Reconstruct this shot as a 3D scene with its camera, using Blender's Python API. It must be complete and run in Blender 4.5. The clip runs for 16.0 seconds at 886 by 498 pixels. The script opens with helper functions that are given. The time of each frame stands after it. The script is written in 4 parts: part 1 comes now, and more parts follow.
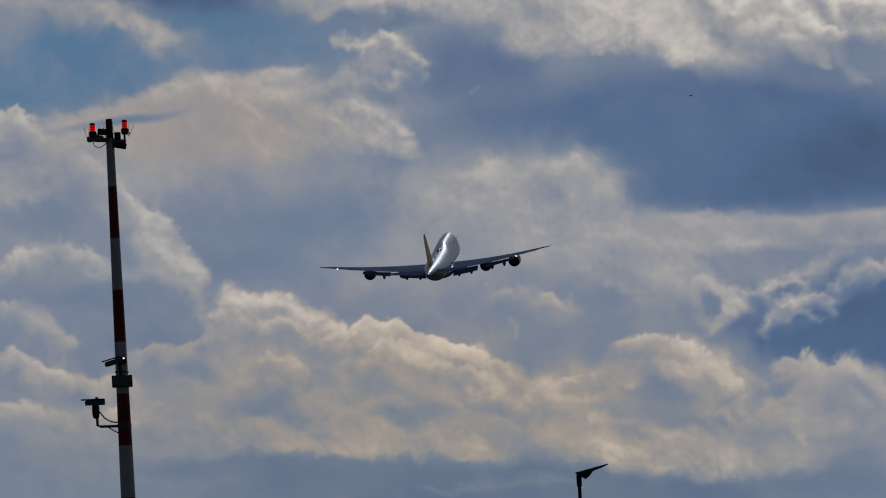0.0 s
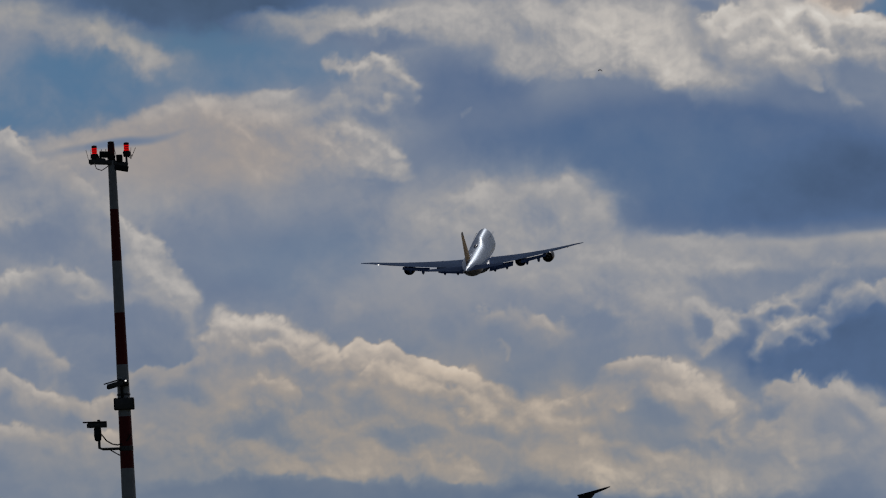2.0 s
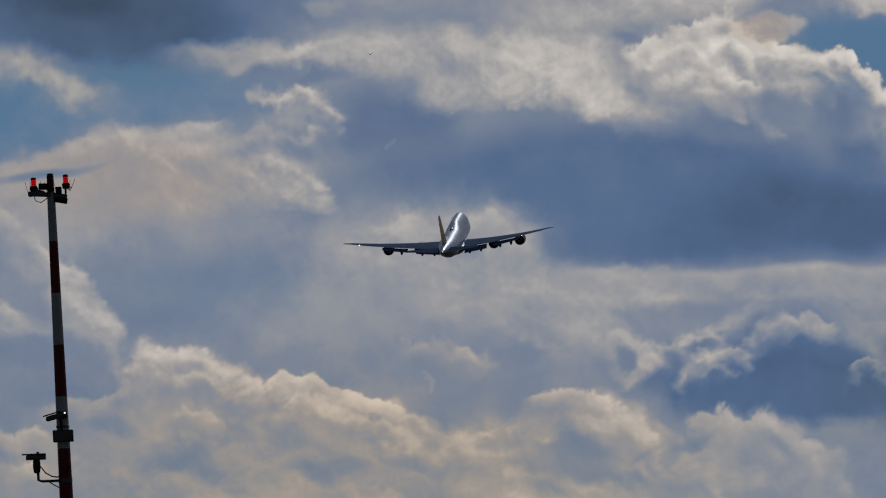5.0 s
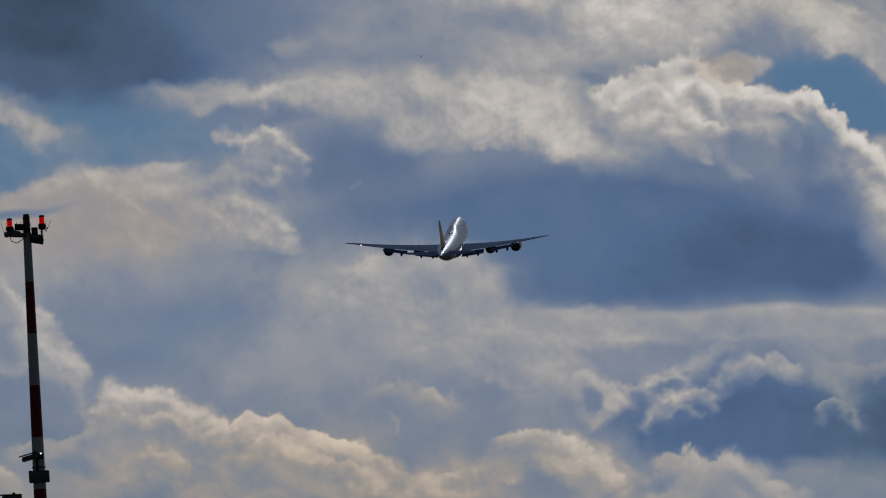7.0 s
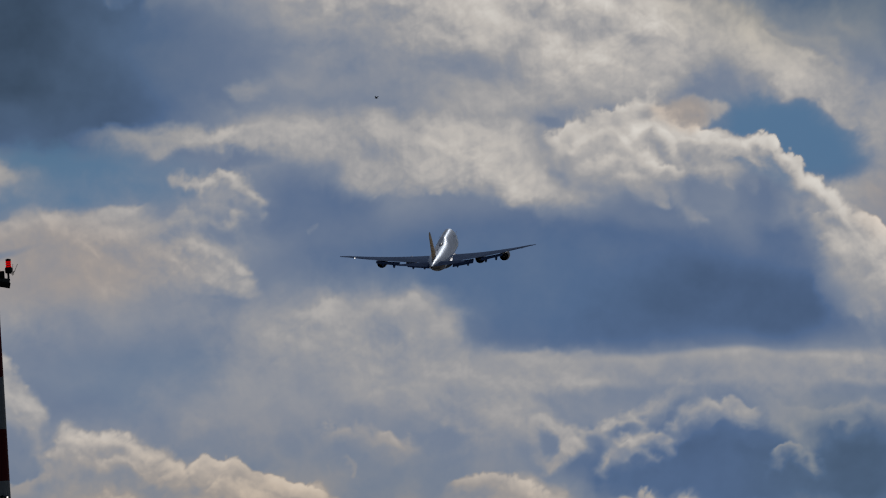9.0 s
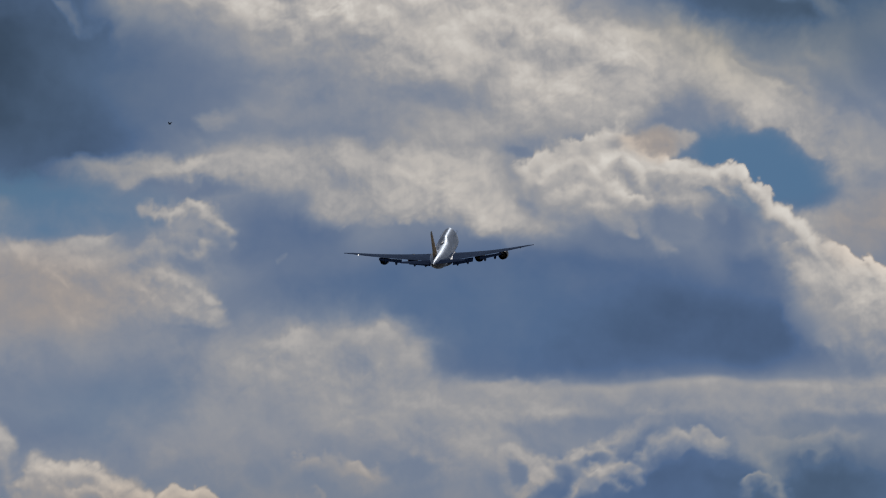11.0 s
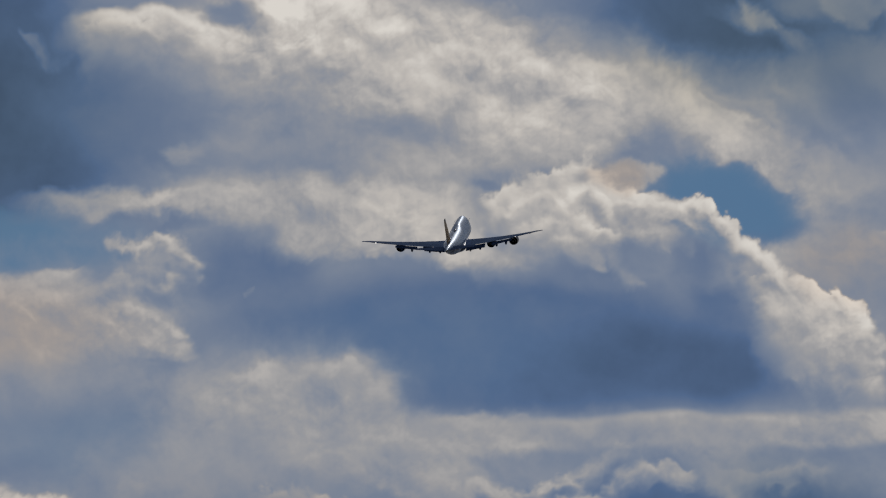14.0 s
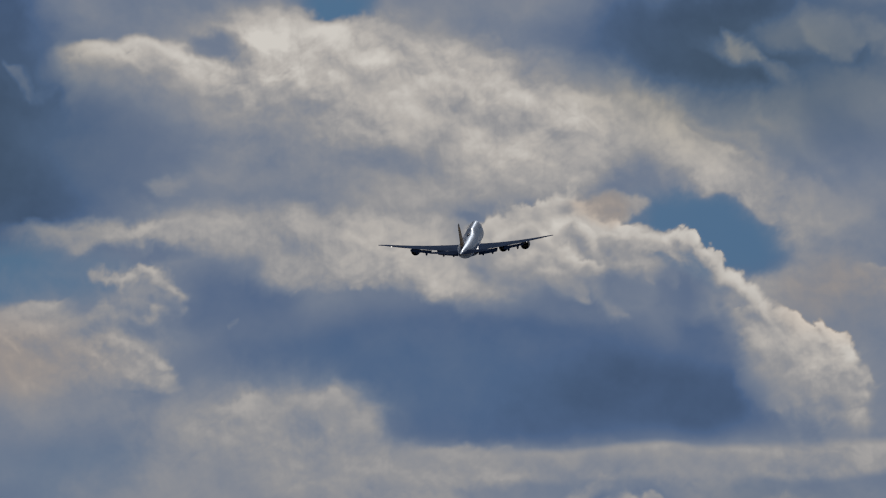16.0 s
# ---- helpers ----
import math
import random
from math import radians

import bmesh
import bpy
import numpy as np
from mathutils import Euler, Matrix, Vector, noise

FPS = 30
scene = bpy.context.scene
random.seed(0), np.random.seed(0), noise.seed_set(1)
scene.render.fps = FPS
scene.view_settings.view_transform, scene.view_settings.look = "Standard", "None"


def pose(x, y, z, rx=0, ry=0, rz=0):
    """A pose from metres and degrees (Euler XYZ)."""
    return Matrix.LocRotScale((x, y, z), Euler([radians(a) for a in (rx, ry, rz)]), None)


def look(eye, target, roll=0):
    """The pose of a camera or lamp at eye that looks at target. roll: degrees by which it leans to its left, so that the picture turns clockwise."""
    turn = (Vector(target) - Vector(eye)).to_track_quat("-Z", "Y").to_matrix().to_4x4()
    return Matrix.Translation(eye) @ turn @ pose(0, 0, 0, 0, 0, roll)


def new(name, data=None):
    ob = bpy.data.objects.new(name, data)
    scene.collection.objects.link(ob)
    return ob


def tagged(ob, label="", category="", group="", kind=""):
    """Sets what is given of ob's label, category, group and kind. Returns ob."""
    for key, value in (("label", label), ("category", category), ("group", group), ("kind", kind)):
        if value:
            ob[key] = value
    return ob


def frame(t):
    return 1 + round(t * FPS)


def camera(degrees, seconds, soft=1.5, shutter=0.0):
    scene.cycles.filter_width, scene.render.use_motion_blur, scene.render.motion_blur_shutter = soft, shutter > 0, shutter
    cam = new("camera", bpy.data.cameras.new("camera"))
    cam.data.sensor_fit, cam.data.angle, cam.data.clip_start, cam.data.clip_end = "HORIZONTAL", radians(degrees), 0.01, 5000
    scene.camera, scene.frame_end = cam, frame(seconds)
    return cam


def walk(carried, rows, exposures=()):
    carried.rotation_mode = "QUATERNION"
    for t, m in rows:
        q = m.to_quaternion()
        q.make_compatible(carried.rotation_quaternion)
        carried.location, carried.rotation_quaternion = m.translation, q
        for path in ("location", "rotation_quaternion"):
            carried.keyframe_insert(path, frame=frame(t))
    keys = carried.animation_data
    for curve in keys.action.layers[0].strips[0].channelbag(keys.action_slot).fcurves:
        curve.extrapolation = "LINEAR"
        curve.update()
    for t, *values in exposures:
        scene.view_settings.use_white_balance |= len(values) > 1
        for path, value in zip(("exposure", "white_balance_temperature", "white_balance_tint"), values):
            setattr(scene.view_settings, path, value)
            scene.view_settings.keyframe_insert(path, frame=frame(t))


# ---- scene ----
cam = camera(4.3803, 16.0, soft=1.15)
EYE = (0.0, 0.0, 1.7)
LEAN = 3.0          # the camera leans a little to its right
CAMERA_ROWS = [     # seconds, pitch, yaw
    (0, 2.7052, 0.5070), (0.5, 2.7263, 0.4824), (1, 2.7365, 0.5200), (1.5, 2.7675, 0.5257), (2, 2.8173, 0.5165),
    (2.5, 2.8420, 0.5086), (3, 2.8416, 0.5019), (3.5, 2.8470, 0.4474), (4, 2.8558, 0.4039), (4.5, 2.9121, 0.3047),
    (7, 3.1554, 0.0964), (7.5, 3.2584, 0.0872), (8, 3.3000, 0.0280), (8.5, 3.3202, -0.0126), (9, 3.3638, -0.0686),
    (11.5, 3.5379, -0.1731), (12, 3.5715, -0.1706), (12.5, 3.5961, -0.1807), (13, 3.6316, -0.1774), (13.5, 3.6517, -0.2012),
    (14, 3.6664, -0.2575), (14.5, 3.7030, -0.2702), (15, 3.7468, -0.2701), (15.5, 3.7847, -0.2734), (16, 3.8222, -0.2861),
]


def eye_pose(pitch, yaw):
    return Matrix.Translation(EYE) @ pose(0, 0, 0, 90 + pitch, LEAN, yaw)


STOPS = -2.1         # a short exposure against the bright sky
SKY_LIGHT = 2 ** -STOPS
walk(cam, [(t, eye_pose(p, y)) for t, p, y in CAMERA_ROWS], [(0.0, STOPS), (15.5, STOPS), (16.0, STOPS - 0.15)])

# ---- light: low sun ahead and a little to the right ----
SUN_EL, SUN_AZ = radians(34), radians(16)     # azimuth to the right of +y
sun = new("sun", bpy.data.lights.new("sun", "SUN"))
sun.data.energy, sun.data.angle, sun.data.color = 1.9, radians(5.0), (1.0, 0.95, 0.89)
sun_way = Vector((math.sin(SUN_AZ) * math.cos(SUN_EL), math.cos(SUN_AZ) * math.cos(SUN_EL), math.sin(SUN_EL)))
sun.matrix_basis = look(sun_way * 100, (0, 0, 0))

world = bpy.data.worlds.new("sky")
scene.world = world
world.use_nodes = True


class Nodes:
    """Short hand for building node trees."""

    def __init__(self, tree):
        self.tree = tree
        tree.nodes.clear()

    def put(self, value, socket):
        if isinstance(value, bpy.types.NodeSocket):
            self.tree.links.new(value, socket)
        else:
            socket.default_value = value

    def add(self, kind):
        return self.tree.nodes.new(kind)

    def math(self, op, a, b=0.0, c=0.0, clamp=False):
        n = self.add("ShaderNodeMath")
        n.operation, n.use_clamp = op, clamp
        for s, v in zip(n.inputs, (a, b, c)):
            self.put(v, s)
        return n.outputs[0]

    def vmath(self, op, a, b=(0, 0, 0), scale=None):
        n = self.add("ShaderNodeVectorMath")
        n.operation = op
        self.put(a, n.inputs[0])
        self.put(b, n.inputs[1])
        if scale is not None:
            self.put(scale, n.inputs["Scale"])
        return n.outputs[0]

    def noise(self, vec, scale, detail=4, rough=0.55, out="Fac", dist=0.0):
        n = self.add("ShaderNodeTexNoise")
        n.inputs["Scale"].default_value = scale
        n.inputs["Detail"].default_value = detail
        n.inputs["Roughness"].default_value = rough
        n.inputs["Distortion"].default_value = dist
        if vec is not None:
            self.put(vec, n.inputs["Vector"])
        return n.outputs[out]

    def span(self, x, a, b, lo=0.0, hi=1.0, smooth=True):
        n = self.add("ShaderNodeMapRange")
        n.interpolation_type = "SMOOTHSTEP" if smooth else "LINEAR"
        for s, v in zip(n.inputs, (x, a, b, lo, hi)):
            self.put(v, s)
        return n.outputs[0]

    def mix(self, f, a, b, how="MIX"):
        n = self.add("ShaderNodeMix")
        n.data_type, n.blend_type = "RGBA", how
        for i, v in zip((0, 6, 7), (f, a, b)):
            self.put(v, n.inputs[i])
        return n.outputs[2]

    def ramp(self, x, stops):
        n = self.add("ShaderNodeValToRGB")
        e = n.color_ramp.elements
        while len(e) < len(stops):
            e.new(0.5)
        for el, (p, c) in zip(e, stops):
            el.position, el.color = p, (*c, 1)
        self.put(x, n.inputs[0])
        return n.outputs[0]


def srgb(r, g, b):
    f = lambda c: c / 12.92 if c <= 0.04045 else ((c + 0.055) / 1.055) ** 2.4
    return tuple(f(v / 255) for v in (r, g, b))


# the sky all round: clear-sky blue with broken cloud
nw = Nodes(world.node_tree)
clear = nw.add("ShaderNodeTexSky")
clear.sky_type, clear.sun_disc, clear.sun_elevation, clear.sun_rotation = "NISHITA", False, SUN_EL, SUN_AZ
way = nw.add("ShaderNodeTexCoord").outputs["Generated"]
cover = nw.span(nw.noise(way, 4.0, 6, 0.6), 0.42, 0.60)
grey = nw.mix(nw.noise(way, 7.0, 5, 0.6), (*srgb(80, 100, 138), 1), (*srgb(190, 190, 192), 1))
dim = nw.mix(1.0, clear.outputs[0], (0.05, 0.05, 0.05, 1), "MULTIPLY")
# cloud shines brightest towards the sun and is dull on the far side
toward = nw.vmath("DOT_PRODUCT", way, tuple(sun_way))
lit = nw.span(toward.node.outputs["Value"], 0.05, 1.0, 0.20, 2.2)
grey = nw.mix(1.0, grey, nw.math("MULTIPLY", lit, 1.0), "MULTIPLY")
bg = nw.add("ShaderNodeBackground")
nw.put(nw.mix(cover, dim, grey), bg.inputs[0])
bg.inputs[1].default_value = 1.0
nw.put(bg.outputs[0], nw.add("ShaderNodeOutputWorld").inputs[0])

# ---- materials ----


def material(name, color, rough=0.5, metal=0.0, spread=0.12, grain=3.0, bump=0.0, coat=0.0, second=None, gloss=0.5):
    """A painted or metal surface with stains at two scales, in the thing's own space."""
    m = bpy.data.materials.new(name)
    m.use_nodes = True
    n = Nodes(m.node_tree)
    at = n.add("ShaderNodeTexCoord").outputs["Object"]
    big, fine = n.noise(at, grain * 0.22, 3), n.noise(at, grain * 3.0, 6, 0.65)
    worn = n.math("MULTIPLY_ADD", fine, 0.4, n.math("MULTIPLY", big, 0.6))
    dark = tuple(c * (1 - spread * 2) for c in color)
    lite = second or tuple(min(1, c * (1 + spread)) for c in color)
    p = n.add("ShaderNodeBsdfPrincipled")
    n.put(n.mix(n.span(worn, 0.3, 0.7), (*dark, 1), (*lite, 1)), p.inputs["Base Color"])
    n.put(n.span(fine, 0.2, 0.8, rough * 0.85, min(1, rough * 1.2)), p.inputs["Roughness"])
    p.inputs["Metallic"].default_value = metal
    p.inputs["Specular IOR Level"].default_value = gloss
    p.inputs["Coat Weight"].default_value = coat
    p.inputs["Coat Roughness"].default_value = 0.08
    if bump:
        b = n.add("ShaderNodeBump")
        b.inputs["Strength"].default_value = bump
        b.inputs["Distance"].default_value = 0.02
        n.put(fine, b.inputs["Height"])
        n.put(b.outputs[0], p.inputs["Normal"])
    n.put(p.outputs[0], n.add("ShaderNodeOutputMaterial").inputs[0])
    return m


def glowing(name, color, strength):
    m = bpy.data.materials.new(name)
    m.use_nodes = True
    n = Nodes(m.node_tree)
    e = n.add("ShaderNodeEmission")
    e.inputs[0].default_value = (*color, 1)
    e.inputs[1].default_value = strength
    n.put(e.outputs[0], n.add("ShaderNodeOutputMaterial").inputs[0])
    return m


WHITE_SKIN = material("white_aircraft_paint", (0.60, 0.74, 0.96), 0.42, 0.4, 0.05, 0.3, coat=0.25)
# belly, wing, flap and nacelle colours are tinted blue for distance haze
BELLY_SKIN = material("hazed_grey_belly_paint", (0.11, 0.15, 0.25), 0.35, 0.2, 0.08, 0.5)
WING_SKIN = material("hazed_grey_wing_paint", (0.27, 0.38, 0.62), 0.6, 0.0, 0.10, 0.5, gloss=0.0)
# wing colour darkened for the duller sky that the drooped flaps face
FLAP_SKIN = material("shaded_flap_paint", (0.14, 0.21, 0.40), 0.6, 0.0, 0.10, 0.8, gloss=0.0)
GOLD_SKIN = material("gold_tail_paint", (0.78, 0.43, 0.11), 0.4, 0.0, 0.06, 0.5)
BROWN_SKIN = material("dark_brown_tail_paint", (0.05, 0.028, 0.018), 0.35, 0.0, 0.06, 0.5)
NACELLE_SKIN = material("hazed_dark_nacelle_paint", (0.06, 0.072, 0.10), 0.3, 0.1, 0.08, 0.8)
HOT_METAL = material("exhaust_metal", (0.10, 0.095, 0.09), 0.4, 0.9, 0.15, 1.0)
DARK_GLASS = material("dark_glass", (0.02, 0.022, 0.028), 0.08, 0.0, 0.05, 1.0)
RED_PAINT = material("red_mast_paint", (0.26, 0.016, 0.020), 0.5, 0.0, 0.12, 2.0, 0.15)
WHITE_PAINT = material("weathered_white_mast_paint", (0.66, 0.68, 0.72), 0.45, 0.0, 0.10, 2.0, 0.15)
STEEL = material("galvanised_steel", (0.16, 0.165, 0.17), 0.5, 0.6, 0.15, 6.0, 0.2)
BLACK = material("black_plastic", (0.022, 0.022, 0.025), 0.5, 0.0, 0.10, 6.0, 0.2)
GREY_CASE = material("grey_housing", (0.16, 0.16, 0.165), 0.45, 0.1, 0.12, 6.0, 0.1)
DARK_RED = material("unlit_red_lens", (0.10, 0.006, 0.01), 0.25, 0.0, 0.08, 6.0)
CASE_DARK = material("anthracite_lamp_paint", (0.03, 0.031, 0.035), 0.42, 0.2, 0.12, 6.0, 0.1)
FEATHER = material("dark_feathers", (0.03, 0.028, 0.027), 0.8, 0.0, 0.2, 20.0, 0.3)
GRASS = material("mown_airfield_grass", (0.045, 0.055, 0.03), 0.9, 0.0, 0.25, 0.4, 0.6, second=(0.07, 0.07, 0.04))
RED_GLOW = glowing("lit_red_lens", (1.0, 0.006, 0.008), 1.9)
WHITE_GLOW = glowing("white_light_and_glint", (1.0, 0.97, 0.92), 6.0)

# ---- the cloudy sky behind everything ----
# The backdrop's own space is a view along -z; sky units are 20500 to the distance, x to the right and y down from a corner.
FOCAL = 20500.0
SKY_X, SKY_Y, SKY_STEP = (-272, 1782), (-218, 1128), 2.2


def step_up(x, a, b):
    f = np.clip((x - a) / (b - a), 0, 1)
    return f * f * (3 - 2 * f)


class Swirl:
    """Gradient noise on a plane, in sky units."""

    def __init__(self, seed):
        r = np.random.RandomState(seed)
        self.table = np.concatenate([r.permutation(256)] * 2)
        a = r.rand(256) * math.tau
        self.gx, self.gy = np.cos(a).astype(np.float32), np.sin(a).astype(np.float32)

    def one(self, x, y):
        fx, fy = np.floor(x), np.floor(y)
        i, j = fx.astype(np.int32) & 255, fy.astype(np.int32) & 255
        x, y = x - fx, y - fy
        u, v = x * x * x * (x * (x * 6 - 15) + 10), y * y * y * (y * (y * 6 - 15) + 10)
        i1, j1 = (i + 1) & 255, (j + 1) & 255
        h00, h10 = self.table[self.table[i] + j], self.table[self.table[i1] + j]
        h01, h11 = self.table[self.table[i] + j1], self.table[self.table[i1] + j1]
        a = self.gx[h00] * x + self.gy[h00] * y
        b = self.gx[h10] * (x - 1) + self.gy[h10] * y
        c = self.gx[h01] * x + self.gy[h01] * (y - 1)
        d = self.gx[h11] * (x - 1) + self.gy[h11] * (y - 1)
        top, low = a + u * (b - a), c + u * (d - c)
        return (top + v * (low - top)) * 1.5

    def many(self, x, y, size, octaves, rough=0.5, billow=False):
        """Octaves from the largest size down; billow heaps them up into rounded lumps."""
        total, amp, norm = 0.0, 1.0, 0.0
        for k in range(octaves):
            v = self.one(x / size + 17.3 * k, y / size + 9.1 * k)
            total = total + amp * (1 - 2 * np.abs(v) if billow else v)
            norm, amp, size = norm + amp, amp * rough, size / 2.03
        return (total / norm).astype(np.float32)


class Sky:
    """Lays soft banks, lit crests and drawn-out wisps of cloud over one another, far to near."""

    def __init__(self, air, start):
        self.air, self.tone = air, np.full_like(air.x, start)

    def window(self, x0, x1, y0, y1):
        a = self.air
        c = [int(np.clip((v - SKY_X[0]) / SKY_STEP, 0, a.x.shape[1])) for v in (x0 - 60, x1 + 60)]
        r = [int(np.clip((v - SKY_Y[0]) / SKY_STEP, 0, a.x.shape[0])) for v in (y0 - 60, y1 + 60)]
        return slice(*r), slice(*c)

    def lay(self, w, mask, tone):
        self.tone[w] += mask * (tone - self.tone[w])

    def bank(self, x, y, rx, ry, tone, edge=0.8, amount=1.0, turn=0.0, torn=True, foot=None, fall=-0.45):
        r = max(rx, ry) if turn else 0
        w = self.window(x - max(rx, r), x + max(rx, r), y - max(ry, r), y + max(ry, r))
        px, py = (self.air.calm if not torn else self.air.torn if foot is None else self.air.heaped)
        u, v, c, s = px[w] - x, y - py[w], math.cos(radians(turn)), math.sin(radians(turn))
        u, v = (c * u + s * v) / rx, (c * v - s * u) / ry
        mask = step_up(1 - np.sqrt(u * u + v * v), 0, edge) * amount
        self.lay(w, mask, tone if foot is None else foot + (tone - foot) * step_up(v, fall, 0.75))

    def crest(self, line, deep, lit, base, soft=6, lump=10, amount=1.0, ends=40, under=False):
        """A cloud with an upper edge along line, bright there and duller further down; under: the same turned over."""
        xs, ys = [p[0] for p in line], [p[1] for p in line]
        w = self.window(xs[0] - 30, xs[-1] + 30, min(ys) - (deep if under else 30), max(ys) + (30 if under else deep))
        x, y = self.air.frayed[0][w], self.air.frayed[1][w]
        far = np.full_like(x, 1e9)
        for (ax, ay), (bx, by) in zip(line, line[1:]):
            dx, dy = bx - ax, by - ay
            t = np.clip(((x - ax) * dx + (y - ay) * dy) / (dx * dx + dy * dy), 0, 1)
            far = np.minimum(far, (x - ax - t * dx) ** 2 + (y - ay - t * dy) ** 2)
        below = y > np.interp(x, xs, ys)
        s = np.where(below != under, 1, -1) * np.sqrt(far) + lump * self.air.puff[w]
        loose, gaps, glow = self.air.loose[w], self.air.gaps[w], self.air.glow[w]
        soft = soft * (0.6 + 3.2 * loose)
        run = np.minimum(x - xs[0], xs[-1] - x) + 25 * gaps
        mask = step_up(s, -0.7 * soft, 1.3 * soft) * (1 - step_up(s, deep * 0.25, deep)) * step_up(run, -8, ends + 8)
        mask = mask * amount * np.clip(0.95 + 0.35 * gaps, 0.4, 1)
        self.lay(w, mask, lit + (base - lit) * step_up(s, 0, deep * (0.6 + 0.25 * glow)) + 0.10 * glow * (lit - base))

    def wisp(self, line, wide, tone, amount=0.8, edge=1.0):
        """A streak drawn along line, thinning out at its ends."""
        w = self.window(min(p[0] for p in line) - wide, max(p[0] for p in line) + wide, min(p[1] for p in line) - wide, max(p[1] for p in line) + wide)
        x, y = self.air.torn[0][w], self.air.torn[1][w]
        near, along = np.full_like(x, 9.0), np.zeros_like(x)
        n = len(line) - 1
        for i, ((ax, ay), (bx, by)) in enumerate(zip(line, line[1:])):
            dx, dy = bx - ax, by - ay
            t = np.clip(((x - ax) * dx + (y - ay) * dy) / (dx * dx + dy * dy), 0, 1)
            g = (i + t) / n
            d = np.hypot(x - ax - t * dx, y - ay - t * dy) / (wide * (0.35 + 2.6 * g * (1 - g)))
            along = np.where(d < near, g, along)
            near = np.minimum(near, d)
        fade = step_up(along * (1 - along), 0.0, 0.14)
        self.lay(w, step_up(1 - near, 0, edge) * amount * fade * np.clip(0.75 + 0.6 * self.air.gaps[w], 0.1, 1), tone)


class Air:
    """The plane of the sky and the ways in which the wind has pushed it about."""

    def __init__(self):
        self.x, self.y = [v.astype(np.float32) for v in np.meshgrid(np.arange(*SKY_X, SKY_STEP), np.arange(*SKY_Y, SKY_STEP))]
        self.calm = self.shove((self.x, self.y), 210, 2, 22, 1)
        mid = self.shove((self.x, self.y), 170, 3, 24, 3)
        self.mid = mid
        self.torn = self.shove(mid, 62, 4, 22, 5, 0.58)
        self.heaped = self.shove(self.shove((self.x, self.y), 120, 2, 10, 7), 38, 3, 8, 9, 0.55)
        self.frayed = self.shove(self.heaped, 26, 3, 5, 13, 0.6)
        self.loose = step_up(Swirl(15).many(self.x, self.y, 130, 3), -0.3, 0.5)
        self.gaps = Swirl(17).many(*mid, 110, 4, 0.55) * 1.8
        self.glow = Swirl(19).many(*mid, 70, 3, 0.5) * 1.8
        self.puff = 0.40 - Swirl(11).many(*self.heaped, 62, 4, 0.5, True)

    def shove(self, at, size, octaves, far, seed, rough=0.5):
        return tuple(v + far * Swirl(seed + i).many(*at, size, octaves, rough) for i, v in enumerate(at))


